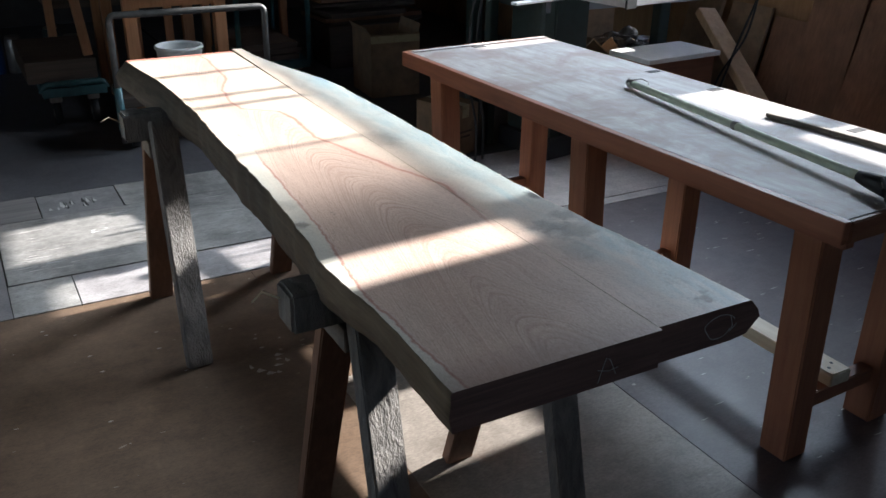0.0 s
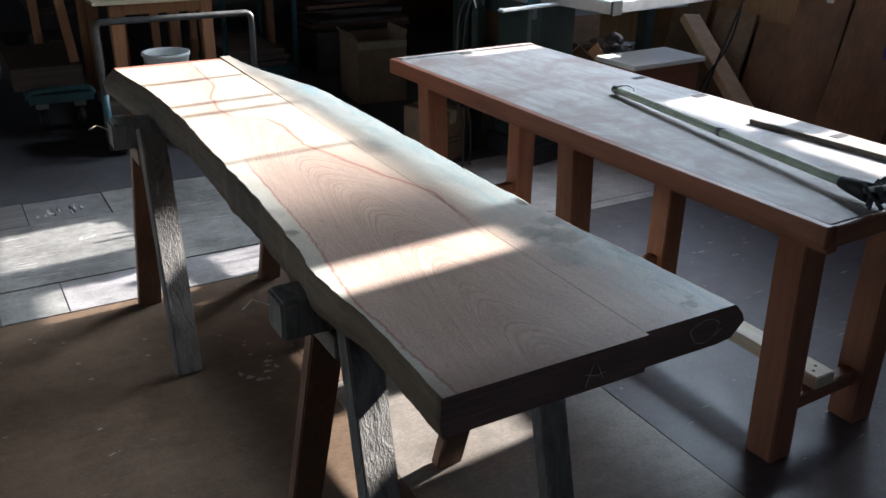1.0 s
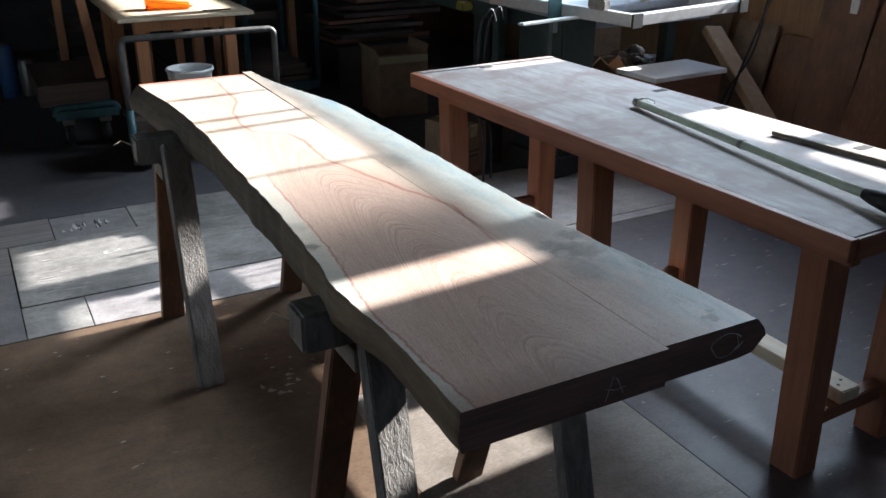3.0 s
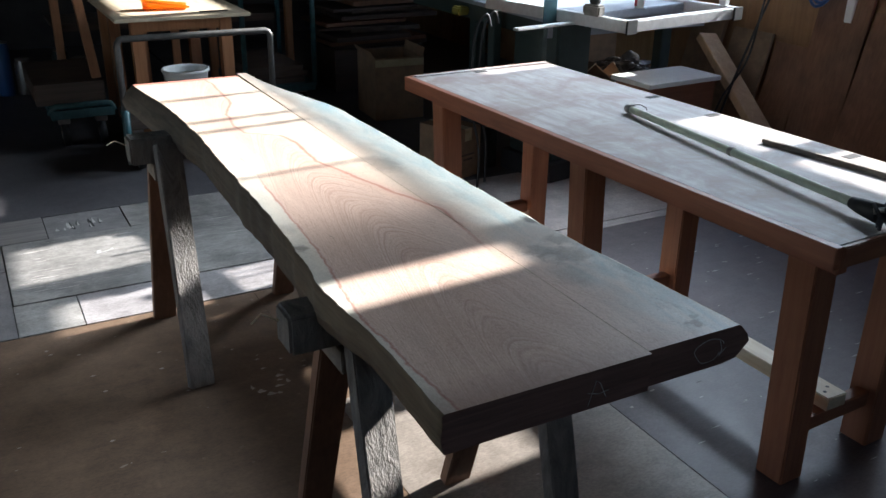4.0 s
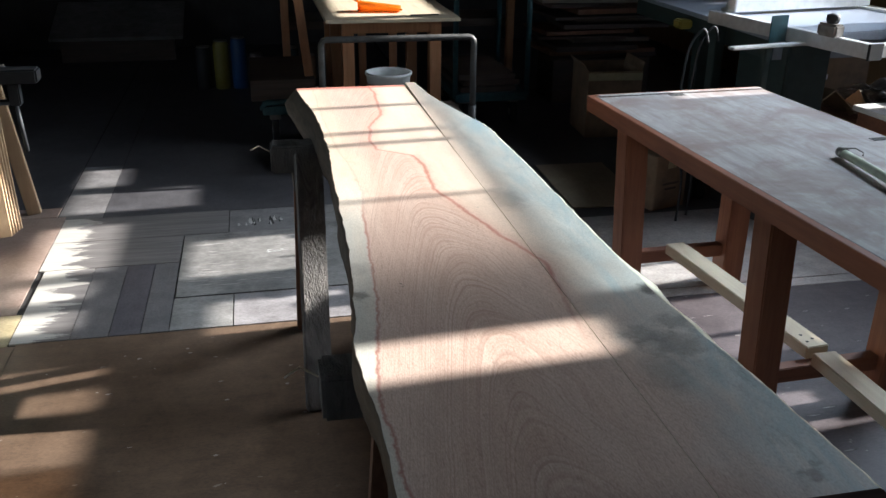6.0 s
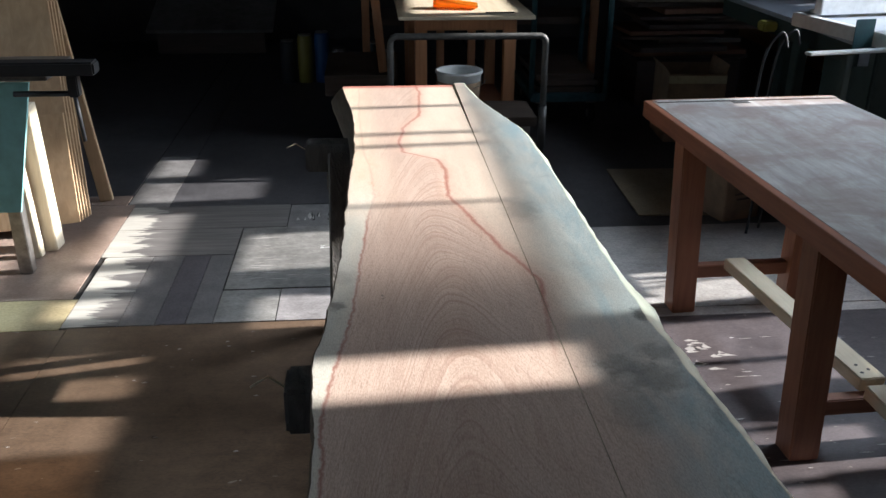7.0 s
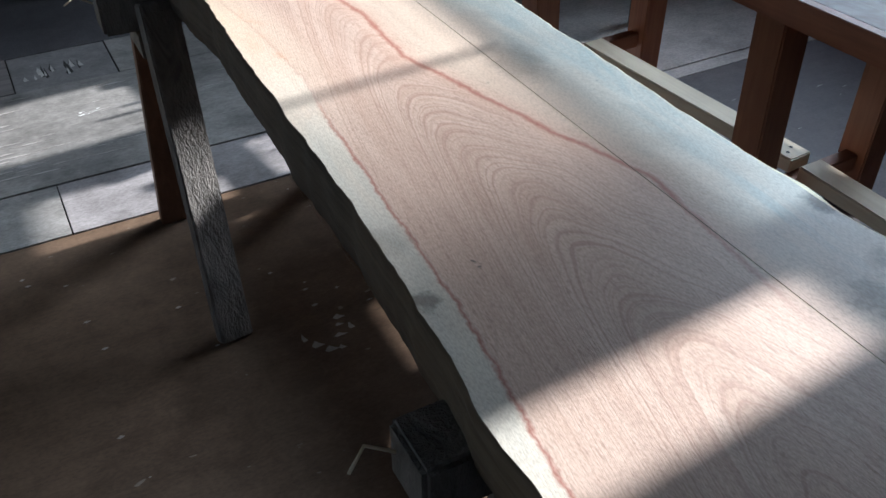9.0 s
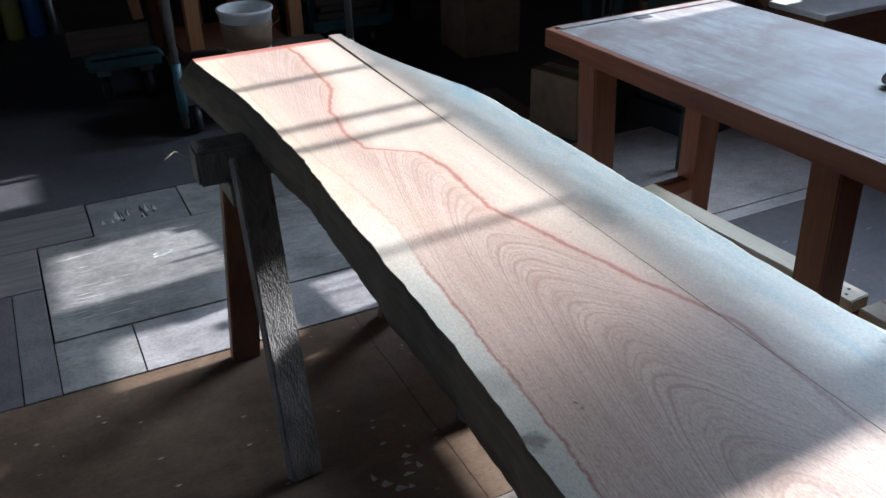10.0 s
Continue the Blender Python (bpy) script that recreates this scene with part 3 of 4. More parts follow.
# made-up pane, unseen: its gradient fades the sun along the slab
graded_filter, dn, dl_, db = mat("graded_sun_filter", 0.4)
tr = dn.new("ShaderNodeBsdfTransparent")
dt = dn.new("ShaderNodeTexCoord")
ds = dn.new("ShaderNodeSeparateXYZ")
dl_.new(dt.outputs["Object"], ds.inputs[0])
dg = ramp(dn, ((0.0, (0.04, 0.04, 0.04)), (0.25, (0.20, 0.20, 0.20)), (0.55, (0.62, 0.62, 0.62)), (1.0, (0.90, 0.90, 0.90))))
dl_.new(maths(dn, dl_, 'MULTIPLY_ADD', ds.outputs[1], 1 / 0.6, -0.01 / 0.6, True), dg.inputs[0])
dl_.new(dg.outputs[0], tr.inputs[0])
dl_.new(tr.outputs[0], dn["Material Output"].inputs[0])
pane = part("sun_filter_1", box_bm(EAST + 0.012, EAST + 0.013, -0.238 + SUN_SLOPE * EAST, 0.40 + SUN_SLOPE * EAST, 2.34, 2.86), graded_filter)
# made-up strip, unseen: cool part-strength sun for the slab's right edge
cool_filter, fn, fl_, fb = mat("cool_sun_filter", 0.4)
ft = fn.new("ShaderNodeBsdfTransparent")
ft.inputs[0].default_value = (0.54, 0.60, 0.63, 1)
fl_.new(ft.outputs[0], fn["Material Output"].inputs[0])
strip = part("sun_filter_2", box_bm(EAST + 0.012, EAST + 0.013, -0.15 + SUN_SLOPE * EAST, 1.75 + SUN_SLOPE * EAST, 2.24, 2.338), cool_filter)
tagged(strip, "unseen filter strip, lets cool dimmed sun onto the slab's edge", "window", kind="structure")
# made-up pane, unseen: warm part-strength sun for the floor on the left
warm_filter, cn, cl_, cb_ = mat("warm_sun_filter", 0.4)
ct = cn.new("ShaderNodeBsdfTransparent")
ct.inputs[0].default_value = (0.60, 0.53, 0.45, 1)
cl_.new(ct.outputs[0], cn["Material Output"].inputs[0])
strip2 = part("sun_filter_3", box_bm(EAST + 0.012, EAST + 0.013, -0.20 + SUN_SLOPE * EAST, 0.745 + SUN_SLOPE * EAST, 2.02, 2.22), warm_filter)
tagged(strip2, "unseen warm filter in an opening, dims the sun on the floor", "window", kind="structure")
tagged(pane, "unseen graded filter in an opening, dims the sun more towards one side", "window", kind="structure")

floor = tagged(part("floor", box_bm(-4.1, 3.30, -4.0, 7.0, -0.2, -0.006), M_GAP), "workshop floor of worn boards and sheets", "floor", kind="structure")
FLOOR = (   # x from, x to, y from, y to, thickness above the base, material
    (-1.335, -0.03, -0.46, 1.399, 0, M_FBROWN), (-0.03, 0.70, 0.56, 1.399, 0, M_FBROWN), (-0.03, 0.70, -2.30, 0.559, 0, M_FBEIGE), (-1.335, -0.03, -2.30, -0.461, 0, M_FBROWN), (-4.1, -1.336, -0.46, 1.388, 0, M_FBROWN), (-4.1, -1.336, -2.30, -0.461, 0, M_FBROWN),
    (-4.1, 3.30, -4.0, -2.301, 0, M_FBROWN), (0.701, 3.30, -2.30, 1.335, 0, M_FMAUVE), (0.701, 3.30, 1.337, 1.40, 0, M_FPALE),
    (-4.1, -1.362, 1.390, 1.625, 0, M_FPLY), (-4.1, -1.385, 1.628, 2.62, 0, M_FRED), (-4.1, -1.425, 2.622, 2.75, 0, M_FRED),
    (-1.359, -1.170, 1.402, 2.000, 0.001, M_FWORN), (-1.168, -1.045, 1.402, 2.000, 0.0005, M_FSTRIP), (-1.043, -0.940, 1.402, 2.000, 0.0005, M_FVIOLET), (-0.938, -0.846, 1.402, 2.000, 0.0005, M_FSTRIP),
    (-1.382, -0.846, 2.003, 2.294, 0.001, M_FWORN), (-1.382, -0.658, 2.296, 2.578, 0.001, M_FWORN),
    (-0.841, 0.62, 1.664, 2.286, 0.003, M_FGREY), (-0.844, -0.629, 1.404, 1.659, 0.001, M_FGREY), (-0.626, 0.62, 1.404, 1.659, 0.001, M_FMAUVEPALE),
    (-0.654, -0.319, 2.292, 2.576, -0.001, M_FTORN), (-0.315, 0.62, 2.292, 2.576, 0.001, M_FGREY),
    (0.622, 3.30, 1.404, 2.19, 0.001, M_FPALE),
    # the short M_FTORN strip is lightened to paint in a brighter sun patch
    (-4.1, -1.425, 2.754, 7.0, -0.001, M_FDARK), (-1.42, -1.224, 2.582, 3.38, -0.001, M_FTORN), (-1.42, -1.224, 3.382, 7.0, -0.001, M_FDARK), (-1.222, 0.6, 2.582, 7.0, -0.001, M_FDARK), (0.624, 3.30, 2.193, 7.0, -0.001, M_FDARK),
)
for fx0, fx1, fy0, fy1, up, fm in FLOOR:
    part("floor_panel", box_bm(fx0 + 0.0004, fx1 - 0.0004, fy0 + 0.0004, fy1 - 0.0004, -0.005, up, 0.0008), fm, floor)


def splinters(name, x0, x1, y0, y1, count, long, wide, up, m, label, seed, across=False):
    """Torn slivers and scratches: thin pointed pieces lying on a floor board."""
    rs = random.Random(seed)
    bm = bmesh.new()
    for _ in range(count):
        x, y = rs.uniform(x0, x1), rs.uniform(y0, y1)
        a, b = rs.uniform(0.3, 1) * long, rs.uniform(0.3, 1) * wide
        pts = ((0, 0), (b, 0.1 * a), (0.6 * b, 0.5 * a), (0.3 * b, a), (-0.2 * b, 0.4 * a)) if across else ((0, 0), (0.4 * a, -b * 0.5), (a, 0), (0.5 * a, b * 0.5))
        bm.faces.new([bm.verts.new((x + px, y + py, up)) for px, py in pts])
    bmesh.ops.recalc_face_normals(bm, faces=bm.faces)
    ex = bmesh.ops.extrude_face_region(bm, geom=bm.faces[:])
    for v in (g for g in ex["geom"] if isinstance(g, bmesh.types.BMVert)):
        v.co.z += 0.0008
    ob = part(name, bm, m, floor, label)
    tagged(ob, kind="stuff")


splinters("torn_coat", -0.61, -0.40, 2.36, 2.42, 9, 0.10, 0.018, -0.0008, M_GAP, "torn dark slivers", 3, True)
splinters("torn_coat", -0.62, -0.42, 2.35, 2.42, 9, 0.09, 0.016, -0.0006, M_FPALE, "torn pale slivers", 13, True)
splinters("scratch", -0.78, 0.1, 1.72, 2.24, 26, 0.14, 0.006, 0.0031, M_FPALE, "pale scratches", 4)
splinters("scratch", -1.3, 0.5, -0.6, 1.34, 60, 0.02, 0.010, 0.0001, M_FPALE, "small pale chips", 5)
splinters("scratch", 0.75, 2.2, -0.4, 1.25, 90, 0.05, 0.006, 0.0001, M_FPALE, "pale scuffs", 6)
splinters("scratch", 0.74, 0.86, 0.94, 1.16, 14, 0.035, 0.05, 0.0001, M_FPALE, "torn pale patches", 8, True)
splinters("scratch", -0.24, -0.08, 0.66, 0.80, 8, 0.03, 0.03, 0.0001, M_FPALE, "torn pale patches", 9, True)
splinters("scratch", -0.83, -0.70, 1.72, 2.26, 16, 0.12, 0.010, 0.0031, M_FPALE, "pale torn streaks", 10)
splinters("scratch", -0.50, -0.44, 2.02, 2.06, 8, 0.03, 0.008, 0.0031, M_WHITEP, "white paint smear", 12)


# ---- the slab on its sawhorses ----
TOP, THICK = 0.806, 0.066


def smooth_curve(points, y):
    """Smooth value at y through a few (y, value) points."""
    for i in range(len(points) - 1):
        (a, fa), (b, fb) = points[i], points[i + 1]
        if y <= b or i == len(points) - 2:
            t = min(1, max(0, (y - a) / (b - a)))
            pa = points[i - 1] if i else (a - (b - a), fa)
            pb = points[i + 2] if i + 2 < len(points) else (b + (b - a), fb)
            ma, mb = (fb - pa[1]) / (b - pa[0]) * (b - a), (pb[1] - fa) / (pb[0] - a) * (b - a)
            return (2 * t**3 - 3 * t**2 + 1) * fa + (t**3 - 2 * t**2 + t) * ma + (3 * t**2 - 2 * t**3) * fb + (t**3 - t**2) * mb
    return points[-1][1]


LEFT = ((-0.71, -0.362), (-0.45, -0.357), (-0.30, -0.368), (-0.10, -0.350), (0.15, -0.336), (0.5, -0.327), (0.8, -0.318), (1.12, -0.325), (1.49, -0.362))
RIGHT = ((-0.71, 0.190), (-0.5, 0.179), (-0.14, 0.152), (0.3, 0.147), (0.75, 0.143), (0.95, 0.134), (1.09, 0.103), (1.31, 0.056), (1.53, 0.036))


def slab_half(right):
    """One of the two planks: rings of corner points along its length; the outer side keeps its waney edge."""
    bm = bmesh.new()
    n = 150
    rings = []
    for i in range(n + 1):
        s = i / n
        y0, y1 = (-0.703, 1.520) if right else (-0.712, 1.488)
        y = y0 + (y1 - y0) * s
        gap = 0.0006 + 0.005 * max(0, (y - 0.5) / 1.0) ** 2
        jag = 0.004 * noise.noise((y * 14, 3.1, 0)) + 0.0022 * noise.noise((y * 50, 1.7, 0))
        if right:
            e = smooth_curve(RIGHT, y) + jag
            out = 0.020 + 0.012 * noise.noise((y * 6, 8, 0)) + 0.012 * max(0, 1 - abs(y + 0.2) / 0.5)
            ring = [(gap, 0.0), (e, 0.0), (e + 0.006, -0.003), (e + out, -0.022), (e + out + 0.006, -0.036), (e + out - 0.02, -THICK + 0.004), (e - 0.03, -THICK), (gap, -THICK)]
        else:
            e = smooth_curve(LEFT, y) - jag
            out = 0.004 + 0.006 * noise.noise((y * 5, 2, 0)) + 0.035 * max(0, (y - 0.75) / 0.74)
            drop = THICK + 0.006 + 0.034 * max(0, min(1, (y + 0.45) / 0.5)) * max(0, min(1, (1.6 - y) / 0.4)) + 0.006 * noise.noise((y * 4, 5, 1))
            ring = [(-gap, 0.0), (-gap, -THICK), (e + 0.05, -THICK), (e - out + 0.006, -drop + 0.004), (e - out, -drop * 0.6), (e - out * 0.5, -0.02), (e - 0.003, -0.003), (e, 0.0)]
        ys = 0.004 * noise.noise((7.0, s * 3, 0)) if i in (0, n) else 0
        rings.append([bm.verts.new((x, y + ys, TOP + z)) for x, z in ring])
    k = len(rings[0])
    for r0, r1 in zip(rings, rings[1:]):
        for a in range(k):
            f = bm.faces.new((r0[a], r0[(a + 1) % k], r1[(a + 1) % k], r1[a]))
            top = a == 0 if right else a == k - 1
            f.material_index = 0 if top else 1
            f.smooth = not top and a not in (7,)
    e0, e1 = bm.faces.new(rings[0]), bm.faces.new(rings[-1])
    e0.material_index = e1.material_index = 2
    bmesh.ops.recalc_face_normals(bm, faces=bm.faces)
    return bm


slab = thing("wood_slab", "long live-edge slab of pink planed wood resting on two sawhorses", "wood slab")
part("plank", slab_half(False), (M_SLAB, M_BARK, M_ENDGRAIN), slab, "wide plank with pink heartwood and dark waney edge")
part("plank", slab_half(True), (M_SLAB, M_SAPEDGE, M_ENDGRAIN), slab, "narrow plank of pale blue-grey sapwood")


def sawhorse(cy, x_legs, x0, x1, top, label):
    horse = thing("sawhorse", label, "sawhorse", pose(0, cy, 0), "sawhorses under the slab")
    part("beam", box_bm(x0, x1, -0.04, 0.04, top - 0.08, top, 0.006), M_GREYLEG, horse)
    for x in x_legs:
        for sy in (-1, 1):
            leg = beam_bm((x + 0.012, sy * 0.262, 0.0), (x + 0.026, sy * 0.05, top - 0.02), 0.076, 0.034, 0.003, (0.98, 0.2 if sy < 0 else 0.0, 0))
            for v in leg.verts:
                if v.co.z < 0.02:
                    v.co.z = max(0, v.co.z)
            part("leg", leg, M_GREYLEG if sy < 0 else M_BROWNLEG, horse)
        part("tie", box_bm(x - 0.02, x + 0.02, -0.06, 0.06, top - 0.13, top - 0.0805, 0.002), M_BEAM, horse)
    part("splinter", tube_bm(((x0 - 0.001, 0.02, top - 0.03), (x0 - 0.03, 0.03, top - 0.015), (x0 - 0.055, 0.01, top - 0.02)), 0.002, 5), M_PALE, horse, "pale torn splinter")
    return horse


sawhorse(1.085, (-0.383, 0.058), -0.462, 0.17, TOP - THICK, "weathered grey timber sawhorse under the far end of the slab")
sawhorse(-0.195, (-0.308, 0.095), -0.418, 0.19, TOP - THICK, "weathered grey timber sawhorse under the near end of the slab")


# ---- the red workbench ----
BENCH = pose(0.723, -0.481, 0, 0, 0, 2.4)
LONG, WIDE, BT = 1.920, 0.652, 0.757


def bench():
    b = thing("workbench", "long red-brown timber workbench with a worn whitish top", "workbench", BENCH)
    part("tabletop", box_bm(0.012, WIDE, 0.012, LONG - 0.012, BT - 0.012, BT, 0.001), M_BENCH, b, "worn plywood top with whitish blotches, partly painted glare")
    part("edge", box_bm(-0.012, 0.0118, 0, LONG, BT - 0.052, BT + 0.0004, 0.0015), M_RED, b)
    part("edge", box_bm(0.012, WIDE, LONG - 0.012, LONG + 0.006, BT - 0.052, BT + 0.001, 0.003), M_REDX, b)
    part("edge", box_bm(0.012, WIDE, -0.004, 0.012, BT - 0.052, BT - 0.001, 0.003), M_REDX, b)
    part("core", box_bm(0.012, WIDE - 0.004, 0.012, LONG - 0.012, BT - 0.050, BT - 0.0125), M_RED, b)
    part("apron", box_bm(0.085, 0.12, 0.05, LONG - 0.05, BT - 0.105, BT - 0.0505, 0.003), M_RED, b)
    part("apron", box_bm(0.50, 0.535, 0.05, LONG - 0.05, BT - 0.105, BT - 0.0505, 0.003), M_RED, b)
    for y, back in ((0.16, 0.490), (1.005, 0.560), (1.872, 0.560)):
        for x in (0.125, back):
            leg = box_bm(x, x + 0.084, y - 0.042, y + 0.042, 0, BT - 0.0515, 0.004)
            if x == 0.125:
                for v in leg.verts:
                    v.co.x += 0.012 - 0.045 * v.co.z
            part("leg", leg, M_REDZ, b)
        part("stretcher", box_bm(0.218, back - 0.001, y - 0.02, y + 0.02, 0.125, 0.172, 0.003), M_REDX, b)
        part("crosspiece", box_bm(0.121, 0.499, y - 0.06, y - 0.0405, BT - 0.105, BT - 0.0515, 0.002), M_REDX, b)
        for k in (-0.016, 0.02):
            part("bolt", tube_bm(((0.084, y + k, BT - 0.074), (0.0805, y + k, BT - 0.074)), 0.006, 10), M_STEEL, b)
    part("lip", box_bm(0.02, WIDE - 0.004, LONG - 0.040, LONG - 0.0125, BT + 0.0005, BT + 0.004, 0.001), M_BENCH, b, "thin raised strip along the end")
    # flat dark plates paint the shade inside the slots; nothing is cut
    for x, y in ((0.612, 0.94), (0.612, 1.225), (0.30, 1.865), (0.615, 0.42)):
        part("slot", box_bm(x - 0.028, x + 0.028, y - 0.014, y + 0.014, BT + 0.0004, BT + 0.0012), M_GAP, b, "flat dark plate painting the shade in a slot")
    return b


bench()


def chalk(pts, r=0.0006):
    return tube_bm(pts, r, 5)


# chalk scratches on the end of the slab
YE = -0.7135
part("chalk_mark", chalk([(0.128 + 0.030 * math.cos(a) * (1 + 0.15 * math.sin(3 * a)), YE + 0.0085, TOP - 0.032 + 0.021 * math.sin(a)) for a in [0.3 + 5.6 * k / 22 for k in range(23)]]), M_CHALK, slab, "white chalk ring")
part("chalk_mark", chalk([(0.150, YE + 0.0085, TOP - 0.016), (0.157, YE + 0.0085, TOP - 0.036), (0.152, YE + 0.0085, TOP - 0.046), (0.166, YE + 0.0085, TOP - 0.034)]), M_CHALK, slab)
part("chalk_mark", chalk([(-0.118, YE, TOP - 0.058), (-0.106, YE, TOP - 0.018), (-0.098, YE, TOP - 0.024), (-0.086, YE, TOP - 0.05)]), M_CHALK, slab)
part("chalk_mark", chalk([(-0.120, YE, TOP - 0.036), (-0.10, YE, TOP - 0.042), (-0.082, YE, TOP - 0.04)]), M_CHALK, slab)


# ---- on and under the bench ----
def inspect_bar(name, x0, y0, x1, y1, w, z0, z1, label):
    a, b = Vector((x0, y0, (z0 + z1) / 2)), Vector((x1, y1, (z0 + z1) / 2))
    bar = thing(name, label, "timber", None, "battens under the workbench")
    part("batten", beam_bm(a, b, w, z1 - z0, 0.003), M_PALE, bar)
    # black discs on the face paint the shade of drilled holes
    for k, (u, v) in enumerate(((0.03, -0.015), (0.045, 0.012), (0.07, -0.008))):
        d = (a - b).normalized()
        p = b + d * u + Vector((v, 0, (z1 - z0) / 2))
        part("hole", tube_bm((p + Vector((0, 0, -0.004)), p + Vector((0, 0, 0.0006))), 0.005, 10), M_BLACK, bar)
    return bar


inspect_bar("timber_batten", 0.985, 1.356, 1.050, 0.552, 0.075, 0.1725, 0.212, "pale planed batten lying on the bench stretchers")
inspect_bar("timber_batten", 1.046, 0.520, 1.048, -0.335, 0.075, 0.1725, 0.212, "pale planed batten with three drilled holes on the bench stretchers")


def long_pole():
    p = thing("mop", "pale green mop lying across the workbench, dark cotton head", "mop")
    z = BT + 0.016
    tip, end = Vector((1.055, 0.618, z)), Vector((0.917, -0.375, z + 0.012))
    part("pole", tube_bm([tip.lerp(end, k / 8) for k in range(9)], 0.0115, 14), plain("pale_green_paint", (0.52, 0.56, 0.45), 0.4, 0.0, 30, 0.15, 0.05), p)
    d = (tip - end).normalized()
    part("cap", tube_bm((tip - d * 0.012, tip + d * 0.012), 0.0145, 14), M_STEEL, p)
    part("hook", tube_bm([tip + Vector((0.0, 0, 0.012)), tip + Vector((0.02, -0.025, 0.018)), tip + Vector((0.028, -0.05, 0.012)), tip + Vector((0.018, -0.06, 0.008))], 0.002, 6), M_STEEL, p)
    part("collar", tube_bm((tip.lerp(end, 0.52), tip.lerp(end, 0.535)), 0.0135, 14), M_STEEL, p)
    part("grip", tube_bm((end + d * 0.03, end + d * 0.0, end - d * 0.06), lambda s: 0.014 + 0.010 * s, 14), M_BLACK, p)
    head = bmesh.new()
    rnd = random.Random(5)
    e = end - d * 0.05
    for k in range(70):
        a = rnd.uniform(-1.0, 1.0)
        r = rnd.uniform(0.07, 0.15)
        q = e + Vector((math.sin(a) * r * 0.9 + 0.02, -math.cos(a) * r * 0.75, -0.012 + 0.03 * rnd.random()))
        mid = e.lerp(q, 0.5) + Vector((rnd.uniform(-0.02, 0.02), rnd.uniform(-0.02, 0.02), 0.025))
        q.z = max(q.z, BT + 0.006)
        strand = tube_bm((e, mid, q), 0.005, 5)
        me = bpy.data.meshes.new("strand")
        strand.to_mesh(me)
        strand.free()
        head.from_mesh(me)
        bpy.data.meshes.remove(me)
    mop_head = part("mop_head", head, plain("dark_cotton", (0.035, 0.035, 0.04), 0.95, 0, 60, 0.4, 0.4), p, "dark dirty cotton strands")
    tagged(mop_head, kind="stuff")
    part("frame", tube_bm([e + Vector((-0.05, -0.02, 0.02)), e + Vector((-0.02, -0.06, 0.035)), e + Vector((0.05, -0.06, 0.035)), e + Vector((0.08, -0.01, 0.02))], 0.007, 8), M_STEEL, p)


long_pole()
stick = thing("wooden_stick", "thin grey wooden stick lying on the workbench top", "stick")
part("rod", beam_bm((1.193, 0.175, BT + 0.008), (1.262, -0.43, BT + 0.008), 0.016, 0.012, 0.002), M_BEAM, stick)


# ---- things behind the slab ----
def simple_table():
    t = thing("side_table", "small orange timber table with a pale plywood top", "table", pose(-0.108, 3.42, 0))
    part("tabletop", box_bm(0, 0.74, 0, 0.95, 0.715, 0.735, 0.002), M_PALE, t, "pale plywood top")
    for x in (0.09, 0.58):
        for y in (0.06, 0.84):
            part("leg", box_bm(x, x + 0.065, y, y + 0.065, 0, 0.714, 0.003), M_ORANGE, t)
    for y in (0.07, 0.85):
        part("apron", box_bm(0.1555, 0.5795, y, y + 0.03, 0.65, 0.7145, 0.002), M_ORANGE, t)
    for x in (0.27, 0.47):
        part("rail", box_bm(x, x + 0.05, 0.872, 0.905, 0.02, 0.649, 0.003), M_ORANGE, t)
    part("shelf", box_bm(0.1, 0.64, 0.13, 0.835, 0.16, 0.18, 0.002), M_REDX, t)
    return t


simple_table()


def scoop():
    """A plastic dustpan-like scoop, lying with its handle raised."""
    s = thing("scoop", "orange plastic scoop lying on the small table", "scoop", pose(0.20, 3.72, 0.736, 0, 0, -6))
    bm = bmesh.new()
    rows = []
    for i in range(9):
        u = i / 8
        w, hgt = 0.055 + 0.02 * u, 0.085 - 0.055 * u
        rows.append([bm.verts.new((-0.10 + 0.25 * u, w * math.sin(a), 0.004 + hgt * (1 - math.cos(a)) * 0.55)) for a in [radians(-95 + 190 * k / 12) for k in range(13)]])
    for r0, r1 in zip(rows, rows[1:]):
        for k in range(12):
            bm.faces.new((r0[k], r0[k + 1], r1[k + 1], r1[k])).smooth = True
    bm.faces.new(rows[0])
    bmesh.ops.solidify(bm, geom=bm.faces[:], thickness=0.003)
    part("bowl", bm, M_ORANGEP, s)
    part("handle", tube_bm(((-0.095, 0, 0.06), (-0.14, 0, 0.085), (-0.20, 0.0, 0.10), (-0.24, 0, 0.105)), 0.013, 10), M_ORANGEP, s)


scoop()
pen = thing("pencil", "dark flat pencil on the small table", "pencil")
part("shaft", beam_bm((0.37, 3.52, 0.739), (0.53, 3.525, 0.739), 0.012, 0.006, 0.001, (0, 1, 0)), M_BLACK, pen)


def bucket():
    b = thing("bucket", "white plastic bucket with a stained paper label, on a low shelf", "bucket", pose(0.20, 3.24, 0.27))
    part("shell", lathe_bm(((0.095, 0.0), (0.10, 0.01), (0.118, 0.20), (0.126, 0.205), (0.126, 0.218), (0.116, 0.22), (0.112, 0.205), (0.094, 0.012)), 32), M_WHITEP, b)
    part("paper_label", lathe_bm(((0.1055, 0.05), (0.1165, 0.165), (0.117, 0.165), (0.106, 0.05)), 32), M_CARD, b, "stained brown paper label")
    part("bail", tube_bm([(0.128 * math.cos(a), 0.128 * math.sin(a) * 0.3 - 0.12, 0.19 - 0.06 * math.sin(a)) for a in [math.pi * k / 10 for k in range(11)]], 0.002, 6), M_STEEL, b)


bucket()


